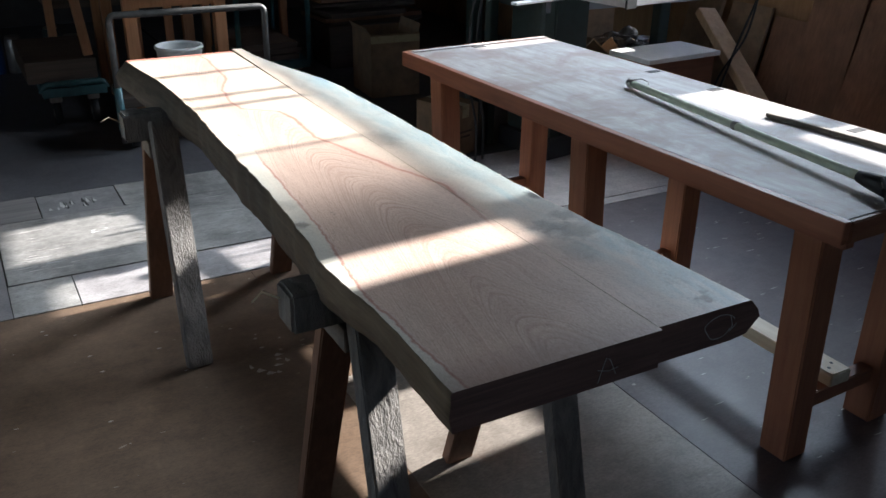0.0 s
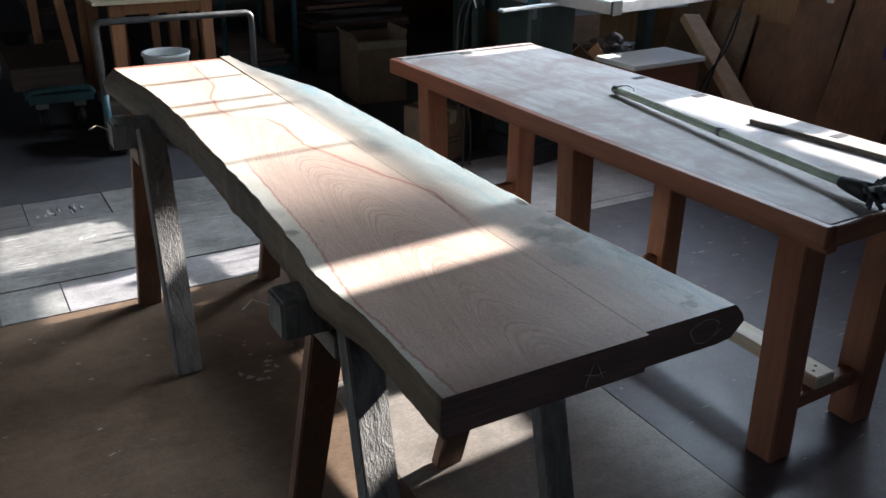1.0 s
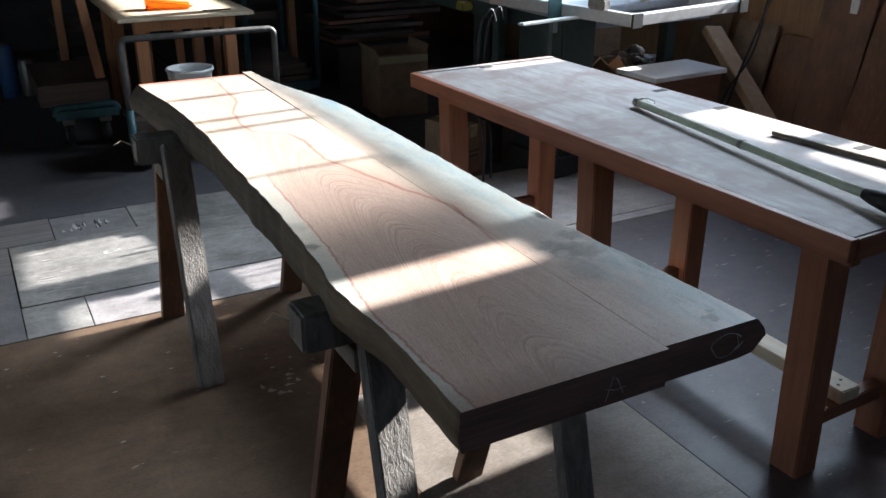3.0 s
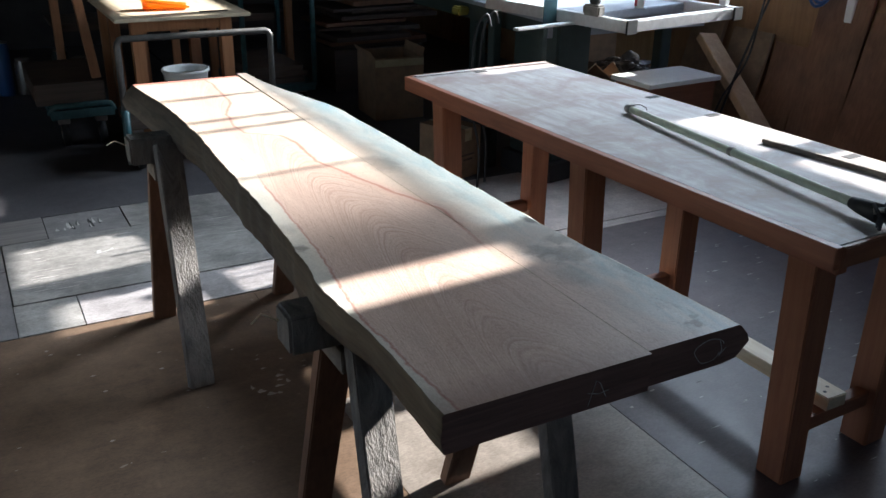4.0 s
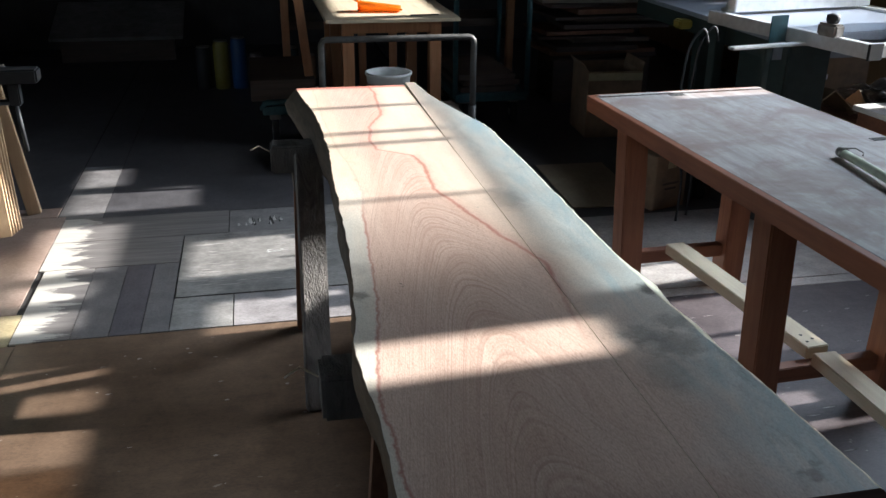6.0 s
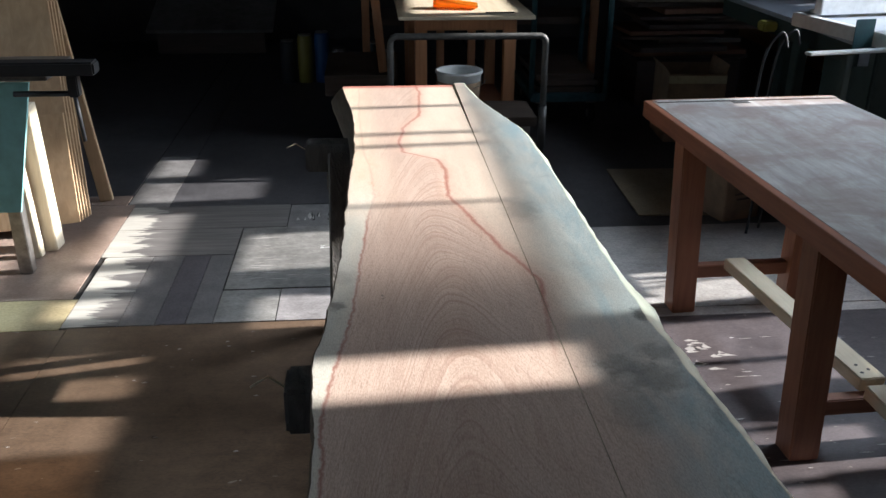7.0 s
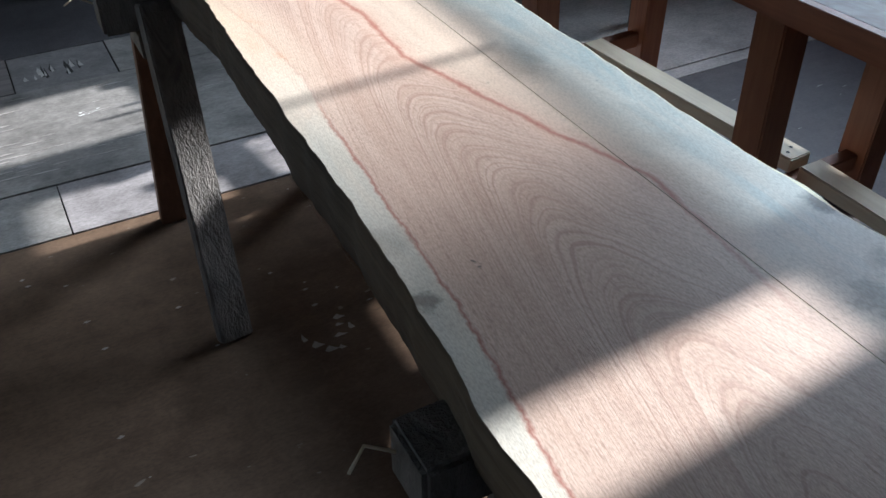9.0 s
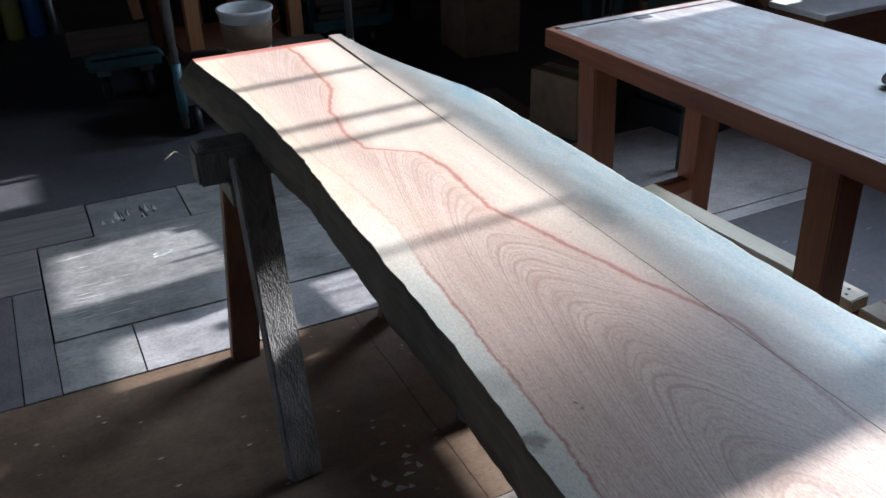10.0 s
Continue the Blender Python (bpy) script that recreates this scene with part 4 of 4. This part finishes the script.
def trolley():
    """A low platform trolley with a bent pipe handle."""
    t = thing("platform_trolley", "low timber trolley with a bent steel pipe handle", "trolley", pose(-0.165, 3.05, 0, 0, 0, -1))
    part("deck", box_bm(0.02, 0.76, 0.03, 0.40, 0.22, 0.2695, 0.004), M_DARKWOOD, t)
    pts = [(0, 0, 0.05), (0, 0, 0.66)] + [(0.03 - 0.03 * math.cos(a), 0, 0.665 + 0.03 * math.sin(a)) for a in (0.4, 0.9, 1.4)] + [(0.75 + 0.03 * math.sin(a), 0, 0.665 + 0.03 * math.cos(a)) for a in (0.2, 0.7, 1.2)] + [(0.78, 0, 0.66), (0.78, 0, 0.05)]
    part("handle", tube_bm(pts, 0.0165, 12), M_DKSTEEL, t, "dark steel pipe handle")
    for x in (0.0, 0.78):
        part("sleeve", tube_bm(((x, 0, 0.12), (x, 0, 0.34)), 0.021, 12), M_TEAL if x == 0 else M_DKSTEEL, t)
    for x in (0.06, 0.70):
        for y in (0.08, 0.35):
            wheel = part("wheel", tube_bm(((x - 0.018, y, 0.06), (x + 0.018, y, 0.06)), 0.06, 20), M_BLACK, t)
            part("hub", tube_bm(((x - 0.02, y, 0.06), (x + 0.02, y, 0.06)), 0.022, 14), M_STEEL, wheel)
            part("fork", box_bm(x - 0.03, x + 0.03, y - 0.02, y + 0.02, 0.125, 0.2195, 0.003), M_STEEL, t)
    return t


trolley()


def frame_cart(name, x0, x1, y0, y1, deck, top, label, load):
    """A teal pipe cart with upright frames, a deck and casters."""
    c = thing(name, label, "cart", pose(x0, y0, 0), "teal carts")
    w, d = x1 - x0, y1 - y0
    part("deck", box_bm(0, w, 0, d, deck - 0.05, deck, 0.004), M_TEAL, c)
    for y in (0.02, d - 0.02):
        part("end_frame", tube_bm(((0.0, y, deck - 0.02), (0.0, y, top - 0.03), (0.012, y, top - 0.008), (0.03, y, top), (w - 0.03, y, top), (w - 0.012, y, top - 0.008), (w, y, top - 0.03), (w, y, deck - 0.02)), 0.017, 12), M_TEAL, c)
    for x in (0.07, w - 0.07):
        for y in (0.08, d - 0.08):
            wheel = part("wheel", tube_bm(((x - 0.018, y, 0.062), (x + 0.018, y, 0.062)), 0.062, 20), M_BLACK, c)
            part("hub", tube_bm(((x - 0.021, y, 0.062), (x + 0.021, y, 0.062)), 0.024, 14), M_STEEL, wheel)
            part("fork", box_bm(x - 0.032, x + 0.032, y - 0.022, y + 0.022, 0.128, deck - 0.0505, 0.003), M_STEEL, c)
    return c


frame_cart("steel_cart", 0.71, 1.17, 3.86, 4.6, 0.20, 0.79, "teal steel cart with tall pipe ends, loaded with boards", None)
frame_cart("steel_cart", -0.47, -0.13, 3.66, 4.4, 0.22, 0.24, "low teal steel cart loaded with brown timber", None)


def board(name, label, x0, x1, y0, y1, z0, z1, m, group="", turn=0.0, category="board"):
    b = thing(name, label, category, pose((x0 + x1) / 2, (y0 + y1) / 2, z0, 0, 0, turn), group)
    part("panel", box_bm((x0 - x1) / 2, (x1 - x0) / 2, (y0 - y1) / 2, (y1 - y0) / 2, 0, z1 - z0, 0.003), m, b)
    return b


# loads on the carts
for k, (zz, dx) in enumerate(((0.241, 0.0), (0.282, 0.02), (0.318, -0.01))):
    board("stacked_board", "brown board stacked on the steel cart", 0.75 + dx, 1.11 + dx, 3.90, 4.55, zz - 0.04, zz - 0.006, M_DARKWOOD, "boards on the cart")
board("timber_block", "dark brown timber lying on the low cart", -0.53, -0.16, 3.72, 4.44, 0.2405, 0.36, M_DARKWOOD, category="timber")


def upright(x, y, h, w, label, m=M_ORANGE):
    u = thing("timber_post", label, "post", pose(x, y, 0), "posts at the back")
    part("post", box_bm(-w / 2, w / 2, -w / 2, w / 2, 0, h, 0.003), m, u)
    return u


def back_rack():
    """A timber rack along the back, with uprights, rails and shelves of stock."""
    r = thing("timber_rack", "orange timber rack with brown shelves at the back", "rack", pose(-0.83, 4.55, 0))
    for x in (0.52, 0.80, 1.50, 2.05):
        part("post", box_bm(x, x + 0.05, 0, 0.05, 0, 1.7, 0.003), M_ORANGE, r)
    for z in (0.50, 1.05, 1.45):
        part("rail", box_bm(0.52, 2.1, 0.0505, 0.085, z, z + 0.05, 0.003), M_DARKWOOD, r)
        part("shelf", box_bm(0.52, 2.1, 0.0855, 0.55, z + 0.02, z + 0.045, 0.002), M_DARKWOOD, r)
    return r


back_rack()
rnd = random.Random(11)
for k in range(7):
    x = -0.86 + 0.125 * k
    m = (M_BLACK, M_YELLOW, M_BLUE, M_STEEL, M_WHITEP, M_GREEN, M_CARD)[k]
    can = thing("paint_can", ("black tin", "yellow plastic bottle", "blue plastic bottle", "dull steel tin", "white plastic tub", "green tin", "brown tin")[k] + " standing on the floor under the rack", "can", pose(x, 5.2, 0), "cans under the rack")
    hgt = (0.30, 0.34, 0.36, 0.24, 0.20, 0.28, 0.22)[k]
    part("shell", lathe_bm(((0.052, 0), (0.055, 0.006), (0.055, hgt - 0.02), (0.05, hgt - 0.012), (0.05, hgt - 0.001)), 20), m, can)
    part("lid", lathe_bm(((0.047, hgt - 0.0005), (0.047, hgt + 0.008), (0.02, hgt + 0.01)), 20), M_STEEL, can)


def cardboard_box():
    b = thing("cardboard_box", "open brown cardboard box standing on the floor, its flaps bent", "box", pose(1.60, 3.63, 0, 0, 0, -4))
    for q in ((-0.165, 0.165, -0.17, -0.166), (-0.165, 0.165, 0.166, 0.17), (-0.165, -0.161, -0.1655, 0.1655), (0.161, 0.165, -0.1655, 0.1655)):
        part("side", box_bm(*q, 0.003, 0.40), M_CARD, b)
    part("bottom", box_bm(-0.16, 0.16, -0.165, 0.165, 0.0, 0.0028), M_CARD, b)
    part("tape", box_bm(-0.165, 0.165, -0.1712, -0.1702, 0.345, 0.39), plain("box_tape", (0.42, 0.36, 0.22), 0.3, 0, 30, 0.1, 0.02), b, "shiny packing tape")
    for a, bb in (((-0.163, 0, 0.40), (-0.19, 0, 0.44)), ((0.163, 0, 0.40), (0.175, 0, 0.45))):
        part("flap", beam_bm(a, bb, 0.004, 0.32, 0.0, (0, 0, 1)), M_CARD, b)
    return b


cardboard_box()
# stacked offcuts behind the box
for k in range(15):
    w = rnd.uniform(0.55, 0.95)
    x = 1.40 + rnd.uniform(0, 0.25)
    board("offcut_board", "grey-brown offcut board in an untidy stack at the back", x, x + w, 4.25 + rnd.uniform(0, 0.16), 4.75, 0.30 + 0.034 * k, 0.30 + 0.034 * k + rnd.uniform(0.018, 0.0335), (M_DARKWOOD, M_BROWNLEG, M_DARKWOOD, M_BEAM)[k % 4], "stacked offcuts", rnd.uniform(-7, 7))
board("support_block", "dark timber block under the stack of offcuts", 1.5, 2.2, 4.34, 4.7, 0.0, 0.2995, M_DARKWOOD, category="block")


def slanted_post(a, b, w, label):
    u = thing("timber_post", label, "post", None, "slanted timbers at the back")
    bm = beam_bm(a, b, w, w, 0.003)
    low = min(v.co.z for v in bm.verts)
    for v in bm.verts:
        v.co.z += a[2] - low
    part("post", bm, M_ORANGE, u)


slanted_post((-0.19, 3.78, 0.361), (-0.265, 3.88, 1.15), 0.05, "orange timber leaning on the load of the low cart")
board("floor_sheet", "thin beige board lying on the dark floor", 0.95, 1.33, 2.30, 2.98, 0.0, 0.006, M_FPLYDIM, category="board", turn=-2)


def small_box():
    b = thing("cardboard_box", "small closed brown cardboard box on the floor behind the bench leg", "box", pose(1.35, 2.36, 0, 0, 0, 18))
    part("carton", box_bm(-0.10, 0.10, -0.13, 0.13, 0.0, 0.265, 0.004), M_CARD, b)
    part("tape", box_bm(-0.025, 0.025, -0.1308, 0.1308, 0.20, 0.2658), M_TAPE, b, "shiny packing tape")
    for k, w in enumerate((0.10, 0.07)):
        part("print", box_bm(-w / 2, w / 2, -0.1312, -0.1302, 0.12 - 0.025 * k, 0.13 - 0.025 * k), M_DARKWOOD, b, "faded printed bar")


small_box()
plat = thing("pale_panel", "dim pale panel lying slantwise at the far end of the room", "panel")
part("sheet", beam_bm((-1.60, 6.30, 0.19), (-1.60, 6.93, 0.40), 1.05, 0.03, 0.003), M_FTORN, plat)
part("support", box_bm(-2.05, -1.15, 6.34, 6.42, 0.0, 0.19, 0.004), M_DARKWOOD, plat)


def cable(name, label, pts, r, m):
    c = thing(name, label, "cable")
    fine_pts = []
    for i in range(len(pts) - 1):
        p0, p1, p2, p3 = (Vector(pts[max(0, min(len(pts) - 1, j))]) for j in (i - 1, i, i + 1, i + 2))
        for k in range(8):
            t = k / 8
            fine_pts.append(0.5 * (2 * p1 + (p2 - p0) * t + (2 * p0 - 5 * p1 + 4 * p2 - p3) * t * t + (3 * p1 - p0 - 3 * p2 + p3) * t**3))
    fine_pts.append(Vector(pts[-1]))
    part("cord", tube_bm(fine_pts, r, 8), m, c)


def panel_saw():
    """A sliding table saw: plate in an aluminium frame on a dark green stand."""
    s = thing("table_saw", "sliding table saw with aluminium rails on a dark green stand", "table saw", pose(1.73, 1.48, 0.045, 0, 0, 10))
    part("cabinet", box_bm(0.10, 0.34, 0.50, 0.82, 0.06, 0.80, 0.01), M_GREEN, s)
    part("plinth", box_bm(0.07, 0.37, 0.47, 0.85, -0.045, 0.0595, 0.004), M_BLACK, s)
    part("table_plate", box_bm(0.04, 0.80, 0.30, 0.92, 0.8005, 0.838, 0.004), M_PLATE, s, "blue-grey metal plate")
    for q in ((0.0, 0.0395, 0.0, 0.94), (0.8005, 0.845, 0.0, 1.35)):
        part("side_rail", box_bm(*q, 0.795, 0.85, 0.003), M_ALU, s)
    part("end_rail", box_bm(0.0400, 0.80, 0.0, 0.045, 0.795, 0.845, 0.003), M_ALU, s)
    part("fence", box_bm(0.06, 0.86, 0.83, 0.88, 0.851, 0.915, 0.004), M_ALU, s, "aluminium crosscut fence")
    for x in (0.01, 0.80):
        part("end_cap", box_bm(x - 0.012, x + 0.055, -0.012, -0.0005, 0.79, 0.852, 0.002), M_BLACK, s)
    part("clamp", box_bm(-0.03, 0.02, 0.14, 0.24, 0.851, 0.90, 0.008), M_STEEL, s)
    part("clamp_knob", lathe_bm(((0.02, 0), (0.025, 0.01), (0.025, 0.03), (0.01, 0.036)), 16, (0.0, 0.19, 0.901)), M_BLACK, s)
    part("stop_block", box_bm(0.805, 0.84, 0.06, 0.10, 0.8505, 0.90, 0.004), M_ALU, s)
    part("guide_plate", box_bm(-0.09, -0.004, 0.42, 0.425, 0.78, 0.90, 0.001), M_TEAL, s, "teal guard plate")
    for x, y in ((0.0, 0.86),):
        part("leg", box_bm(x, x + 0.05, y, y + 0.05, -0.045, 0.7945, 0.003), M_GREEN, s)
    part("support_arm", box_bm(-0.36, -0.005, 0.30, 0.34, 0.796, 0.808, 0.003), M_ALU, s, "aluminium support arm")
    part("arm_post", box_bm(-0.20, -0.17, 0.305, 0.335, -0.045, 0.7955, 0.003), M_GREEN, s)
    return s


panel_saw()


def steel_table():
    """The fixed table of the saw: a pale steel top with a deep dark green skirt."""
    t = thing("machine_table", "pale steel machine table with a deep dark green skirt", "machine table")
    part("top", box_bm(1.66, 2.75, 2.02, 3.45, 0.818, 0.840, 0.003), M_PLATE, t, "pale blue-grey steel top")
    part("skirt", box_bm(1.672, 1.69, 2.03, 3.44, 0.735, 0.8175, 0.002), M_GREEN, t)
    part("end_skirt", box_bm(1.6905, 2.74, 2.03, 2.048, 0.735, 0.8175, 0.002), M_PLATE, t, "pale blue end plate")
    for x, y in ((1.72, 2.75), (2.6, 2.2), (2.6, 3.3)):
        part("leg", box_bm(x, x + 0.07, y, y + 0.07, 0.0, 0.8175, 0.004), M_GREEN, t)
    part("lever", box_bm(1.60, 1.671, 2.74, 2.82, 0.755, 0.80, 0.008), M_YELLOW, t, "worn yellow lever block")
    part("shelf_rail", box_bm(1.74, 2.10, 2.20, 2.25, 0.60, 0.625, 0.003), M_ALU, t, "bright metal rail under the table")
    return t


steel_table()
coil = thing("paper_roll", "white ribbed paper roll standing on the machine table", "roll", pose(1.92, 2.72, 0.8405))
part("core", lathe_bm(((0.10, 0.0), (0.105, 0.01), (0.085, 0.015), (0.075, 0.05), (0.078, 0.052), (0.07, 0.10), (0.073, 0.102), (0.066, 0.15), (0.05, 0.152)), 28), M_WHITEP, coil)
carton = thing("yellow_box", "worn yellow box standing on the machine table", "box", pose(2.25, 2.95, 0.8405, 0, 0, 8))
part("body", box_bm(-0.16, 0.16, -0.08, 0.08, 0.0, 0.12, 0.006), plain("yellow_card", (0.50, 0.40, 0.07), 0.6, 0, 18, 0.2, 0.1), carton)
part("band", box_bm(-0.1605, 0.1605, -0.0812, -0.0802, 0.03, 0.06), M_WHITEP, carton, "pale printed band")
roll = thing("tape_measure_tube", "white tube with red stripes standing on the saw table", "tube", pose(2.12, 1.86, 0.8835))
part("tube", tube_bm(((0, 0, 0), (0, 0, 0.24)), 0.022, 18), M_WHITEP, roll)
for x in (-0.0235, 0.0205):
    part("stripe", box_bm(x, x + 0.003, -0.008, 0.008, 0.01, 0.23), plain("red_print", (0.6, 0.04, 0.04), 0.5), roll, "red stripe")


def scrap_crate():
    c = thing("wooden_crate", "orange-brown wooden crate with a white top board", "crate", pose(2.46, 1.98, 0, 0, 0, 3))
    part("front", box_bm(-0.24, 0.24, -0.13, -0.112, 0.0, 0.475, 0.003), M_REDX, c)
    part("back", box_bm(-0.24, 0.24, 0.112, 0.13, 0.0, 0.475, 0.003), M_REDX, c)
    for x in (-0.24, 0.222):
        part("side", box_bm(x, x + 0.018, -0.1115, 0.1115, 0.0, 0.475, 0.003), M_REDX, c)
    part("lid", box_bm(-0.26, 0.26, -0.15, 0.15, 0.4755, 0.50, 0.003), M_WHITEP, c, "white melamine lid")


scrap_crate()


def crumpled(name, label, cx, cy, z0, sx, sy, sz, m, seed):
    bm = bmesh.new()
    bmesh.ops.create_icosphere(bm, subdivisions=5, radius=1)
    for v in bm.verts:
        d = v.co.normalized()
        r = 0.75 + 0.9 * abs(noise.noise(d * 1.5 + Vector((seed, 0, 0)))) + 0.16 * abs(noise.noise(d * 4.0 + Vector((0, seed, 0))))
        v.co = Vector((d.x * sx * r, d.y * sy * r, max(-sz * 0.5, d.z * sz * r) + sz * 0.5))
    b = thing(name, label, "bag" if "bag" in name else "scrap", pose(cx, cy, z0))
    part("crumpled_sheet", bm, m, b)


board("low_shelf", "dark low shelf board on blocks beside the saw", 2.00, 2.90, 2.20, 2.75, 0.36, 0.40, M_BROWNLEG, category="shelf")
for px, py in ((2.04, 2.24), (2.8, 2.24), (2.04, 2.66), (2.8, 2.66)):
    board("shelf_block", "dark timber block under the low shelf", px, px + 0.06, py, py + 0.06, 0.0, 0.3595, M_BROWNLEG, "shelf blocks", category="block")
board("cardboard_sheet", "brown cardboard sheet standing on the low shelf", 2.20, 2.66, 2.66, 2.672, 0.4005, 0.80, M_CARD, category="cardboard")
for k, (cx, cy) in enumerate(((1.42, 2.10), (1.50, 2.16))):
    cable("hanging_cable", "thin black cable hanging beside the saw", ((cx, cy, 0.80), (cx - 0.03, cy, 0.86), (cx - 0.09, cy, 0.76), (cx - 0.10, cy, 0.45), (cx - 0.05, cy, 0.2), (cx - 0.08, cy - 0.05, 0.008)), 0.006, M_BLACK)
flap = thing("folded_cardboard", "torn brown cardboard folded to a ridge on the low shelf", "cardboard")
part("panel", beam_bm((2.00, 2.36, 0.405), (2.19, 2.38, 0.525), 0.26, 0.006, 0.001, (0.1, 1, 0)), M_CARD, flap)
part("panel", beam_bm((2.192, 2.38, 0.523), (2.33, 2.36, 0.405), 0.24, 0.006, 0.001, (-0.1, 1, 0)), M_CARD, flap)
part("flap", beam_bm((2.30, 2.30, 0.43), (2.34, 2.25, 0.50), 0.10, 0.005, 0.001, (0, 1, 0.3)), M_CARD, flap)
crumpled("plastic_bag", "crumpled dark grey plastic bag", 2.52, 2.40, 0.4005, 0.17, 0.14, 0.085, plain("grey_plastic_film", (0.10, 0.095, 0.09), 0.25, 0, 20, 0.4, 0.5), 7.0)


# boards against the east wall
def leaning(y0, y1, foot, head, h, t, m, label, group="boards leaning on the wall"):
    b = thing("leaning_board", label, "board", None, group)
    d = (Vector((head, 0, h)) - Vector((foot, 0, 0))).normalized()
    bm = beam_bm((foot, (y0 + y1) / 2, 0.0), (head, (y0 + y1) / 2, h), t, y1 - y0, 0.002, (1, 0, 0))
    low = min(v.co.z for v in bm.verts)
    for v in bm.verts:
        v.co.z -= low
    part("panel", bm, m, b)


leaning(2.36, 2.62, 3.08, 3.26, 0.72, 0.03, M_CARD, "brown board leaning on the wall")
leaning(2.00, 2.30, 3.10, 3.26, 0.66, 0.02, M_CARD, "brown weathered panel leaning on the wall")
leaning(1.74, 1.98, 3.13, 3.27, 0.62, 0.02, M_BROWNLEG, "dark brown panel leaning on the wall")
leaning(1.40, 1.72, 3.12, 3.27, 0.92, 0.018, M_BROWNLEG, "red-brown board leaning on the wall")
leaning(0.98, 1.38, 3.06, 3.27, 0.86, 0.02, M_BROWNLEG, "dark brown board leaning on the wall")
leaning(0.62, 0.95, 3.10, 3.27, 1.00, 0.02, M_PLYZ, "plywood board leaning on the wall")
leaning(0.10, 0.60, 3.08, 3.27, 1.10, 0.02, M_BROWNLEG, "dark brown board leaning on the wall")
diag = thing("leaning_beam", "pale rough beam leaning slantwise before the wall boards", "beam")
part("beam", beam_bm((2.90, 1.50, 0.062), (3.03, 2.30, 0.62), 0.12, 0.05, 0.004, (1, 0, 0)), M_PLYZ, diag)


cable("power_cable", "black power cable hanging down before the wall", ((2.95, 1.75, 1.5), (2.93, 1.76, 1.0), (2.92, 1.83, 0.75), (2.90, 1.90, 0.50), (2.86, 1.93, 0.30), (2.85, 2.0, 0.012)), 0.007, M_BLACK)
cable("power_cable", "black power cable hanging down before the wall", ((2.94, 1.80, 1.5), (2.93, 1.79, 1.1), (2.90, 1.80, 0.80), (2.91, 1.86, 0.55), (2.86, 1.96, 0.32), (2.83, 2.03, 0.010)), 0.006, M_BLACK)
cable("air_hose", "coiled blue air hose hanging on the wall", ((3.24, 1.86, 1.4), (3.22, 1.80, 1.00), (3.2, 1.72, 0.86), (3.2, 1.62, 0.92), (3.22, 1.58, 1.10), (3.22, 1.66, 1.25), (3.22, 1.78, 1.02), (3.2, 1.70, 0.88), (3.2, 1.60, 0.98), (3.24, 1.60, 1.45)), 0.009, M_BLUE)
trimw = thing("window_trim", "white painted upright frame on the wall", "frame")
part("post", box_bm(3.24, 3.298, 1.50, 1.55, 0.78, 1.60, 0.003), M_WHITEP, trimw)
crumpled("cloth_bag", "purple cloth bag hanging by the wall", 3.10, 0.92, 0.62, 0.12, 0.10, 0.45, M_PURPLE, 9.0)


# ---- west side: boards and a tool stand ----
def stud(x, y, w, d, h, lean, m, label):
    b = thing("timber_stud", label, "stud", None, "timbers leaning at the side")
    bm = beam_bm((x, y, 0.0), (x - lean, y + 0.03, h), w, d, 0.003)
    low = min(v.co.z for v in bm.verts)
    for v in bm.verts:
        v.co.z -= low
    part("stud", bm, m, b)


stud(-1.650, 2.03, 0.075, 0.045, 0.74, 0.045, M_PALEZ, "white planed timber standing on end")
stud(-1.595, 2.12, 0.050, 0.09, 0.60, 0.03, M_PALEZ, "pale short timber standing on end")
for k in range(5):
    x = -1.520 + 0.005 * k
    b = thing("plywood_sheet", "sheet of brown plywood leaning with its pale edge showing", "plywood", None, "plywood sheets at the side")
    h = 0.44 if k == 0 else 1.12 + 0.03 * k
    bm = beam_bm((x - 0.31, 2.24 + 0.022 * k, 0.0), (x - 0.31 - 0.11 * h, 2.24 + 0.022 * k + 0.34 * h, h), 0.62, 0.014, 0.001)
    low = min(v.co.z for v in bm.verts)
    for v in bm.verts:
        v.co.z -= low
    part("sheet", bm, M_PLYZ, b)
stud(-1.53, 2.68, 0.06, 0.03, 1.05, 0.14, M_PLYZ, "brown narrow board leaning")


def tool_stand():
    s = thing("tool_stand", "black steel tool stand with clamp and teal side panel", "tool stand", pose(-1.45, 1.62, 0))
    part("top", box_bm(-0.80, 0.28, -0.04, 0.03, 0.83, 0.875, 0.006), M_BLACK, s)
    part("tray", box_bm(-0.80, 0.10, 0.035, 0.32, 0.80, 0.829, 0.003), M_STEEL, s)
    part("clamp_bar", tube_bm(((0.0, 0.0, 0.765), (0.20, 0.0, 0.765)), 0.010, 10), M_BLACK, s)
    part("clamp_screw", tube_bm(((0.195, 0.0, 0.77), (0.205, 0.0, 0.60)), 0.007, 10), M_BLACK, s)
    part("clamp_jaw", box_bm(0.18, 0.215, -0.02, 0.02, 0.755, 0.829, 0.004), M_BLACK, s)
    panel = box_bm(-0.78, 0.045, 0.02, 0.034, 0.34, 0.799)
    for v in panel.verts:
        if v.co.x > 0 and v.co.z < 0.5:
            v.co.x = -0.06
    part("side_panel", panel, plain("bright_teal", (0.30, 0.60, 0.58), 0.45, 0, 20, 0.12, 0.05), s, "teal painted panel")
    for x in (-0.76, -0.20):
        part("leg", box_bm(x, x + 0.05, 0.24, 0.29, 0.0, 0.7995, 0.003), M_STEEL, s)
    return s


tool_stand()
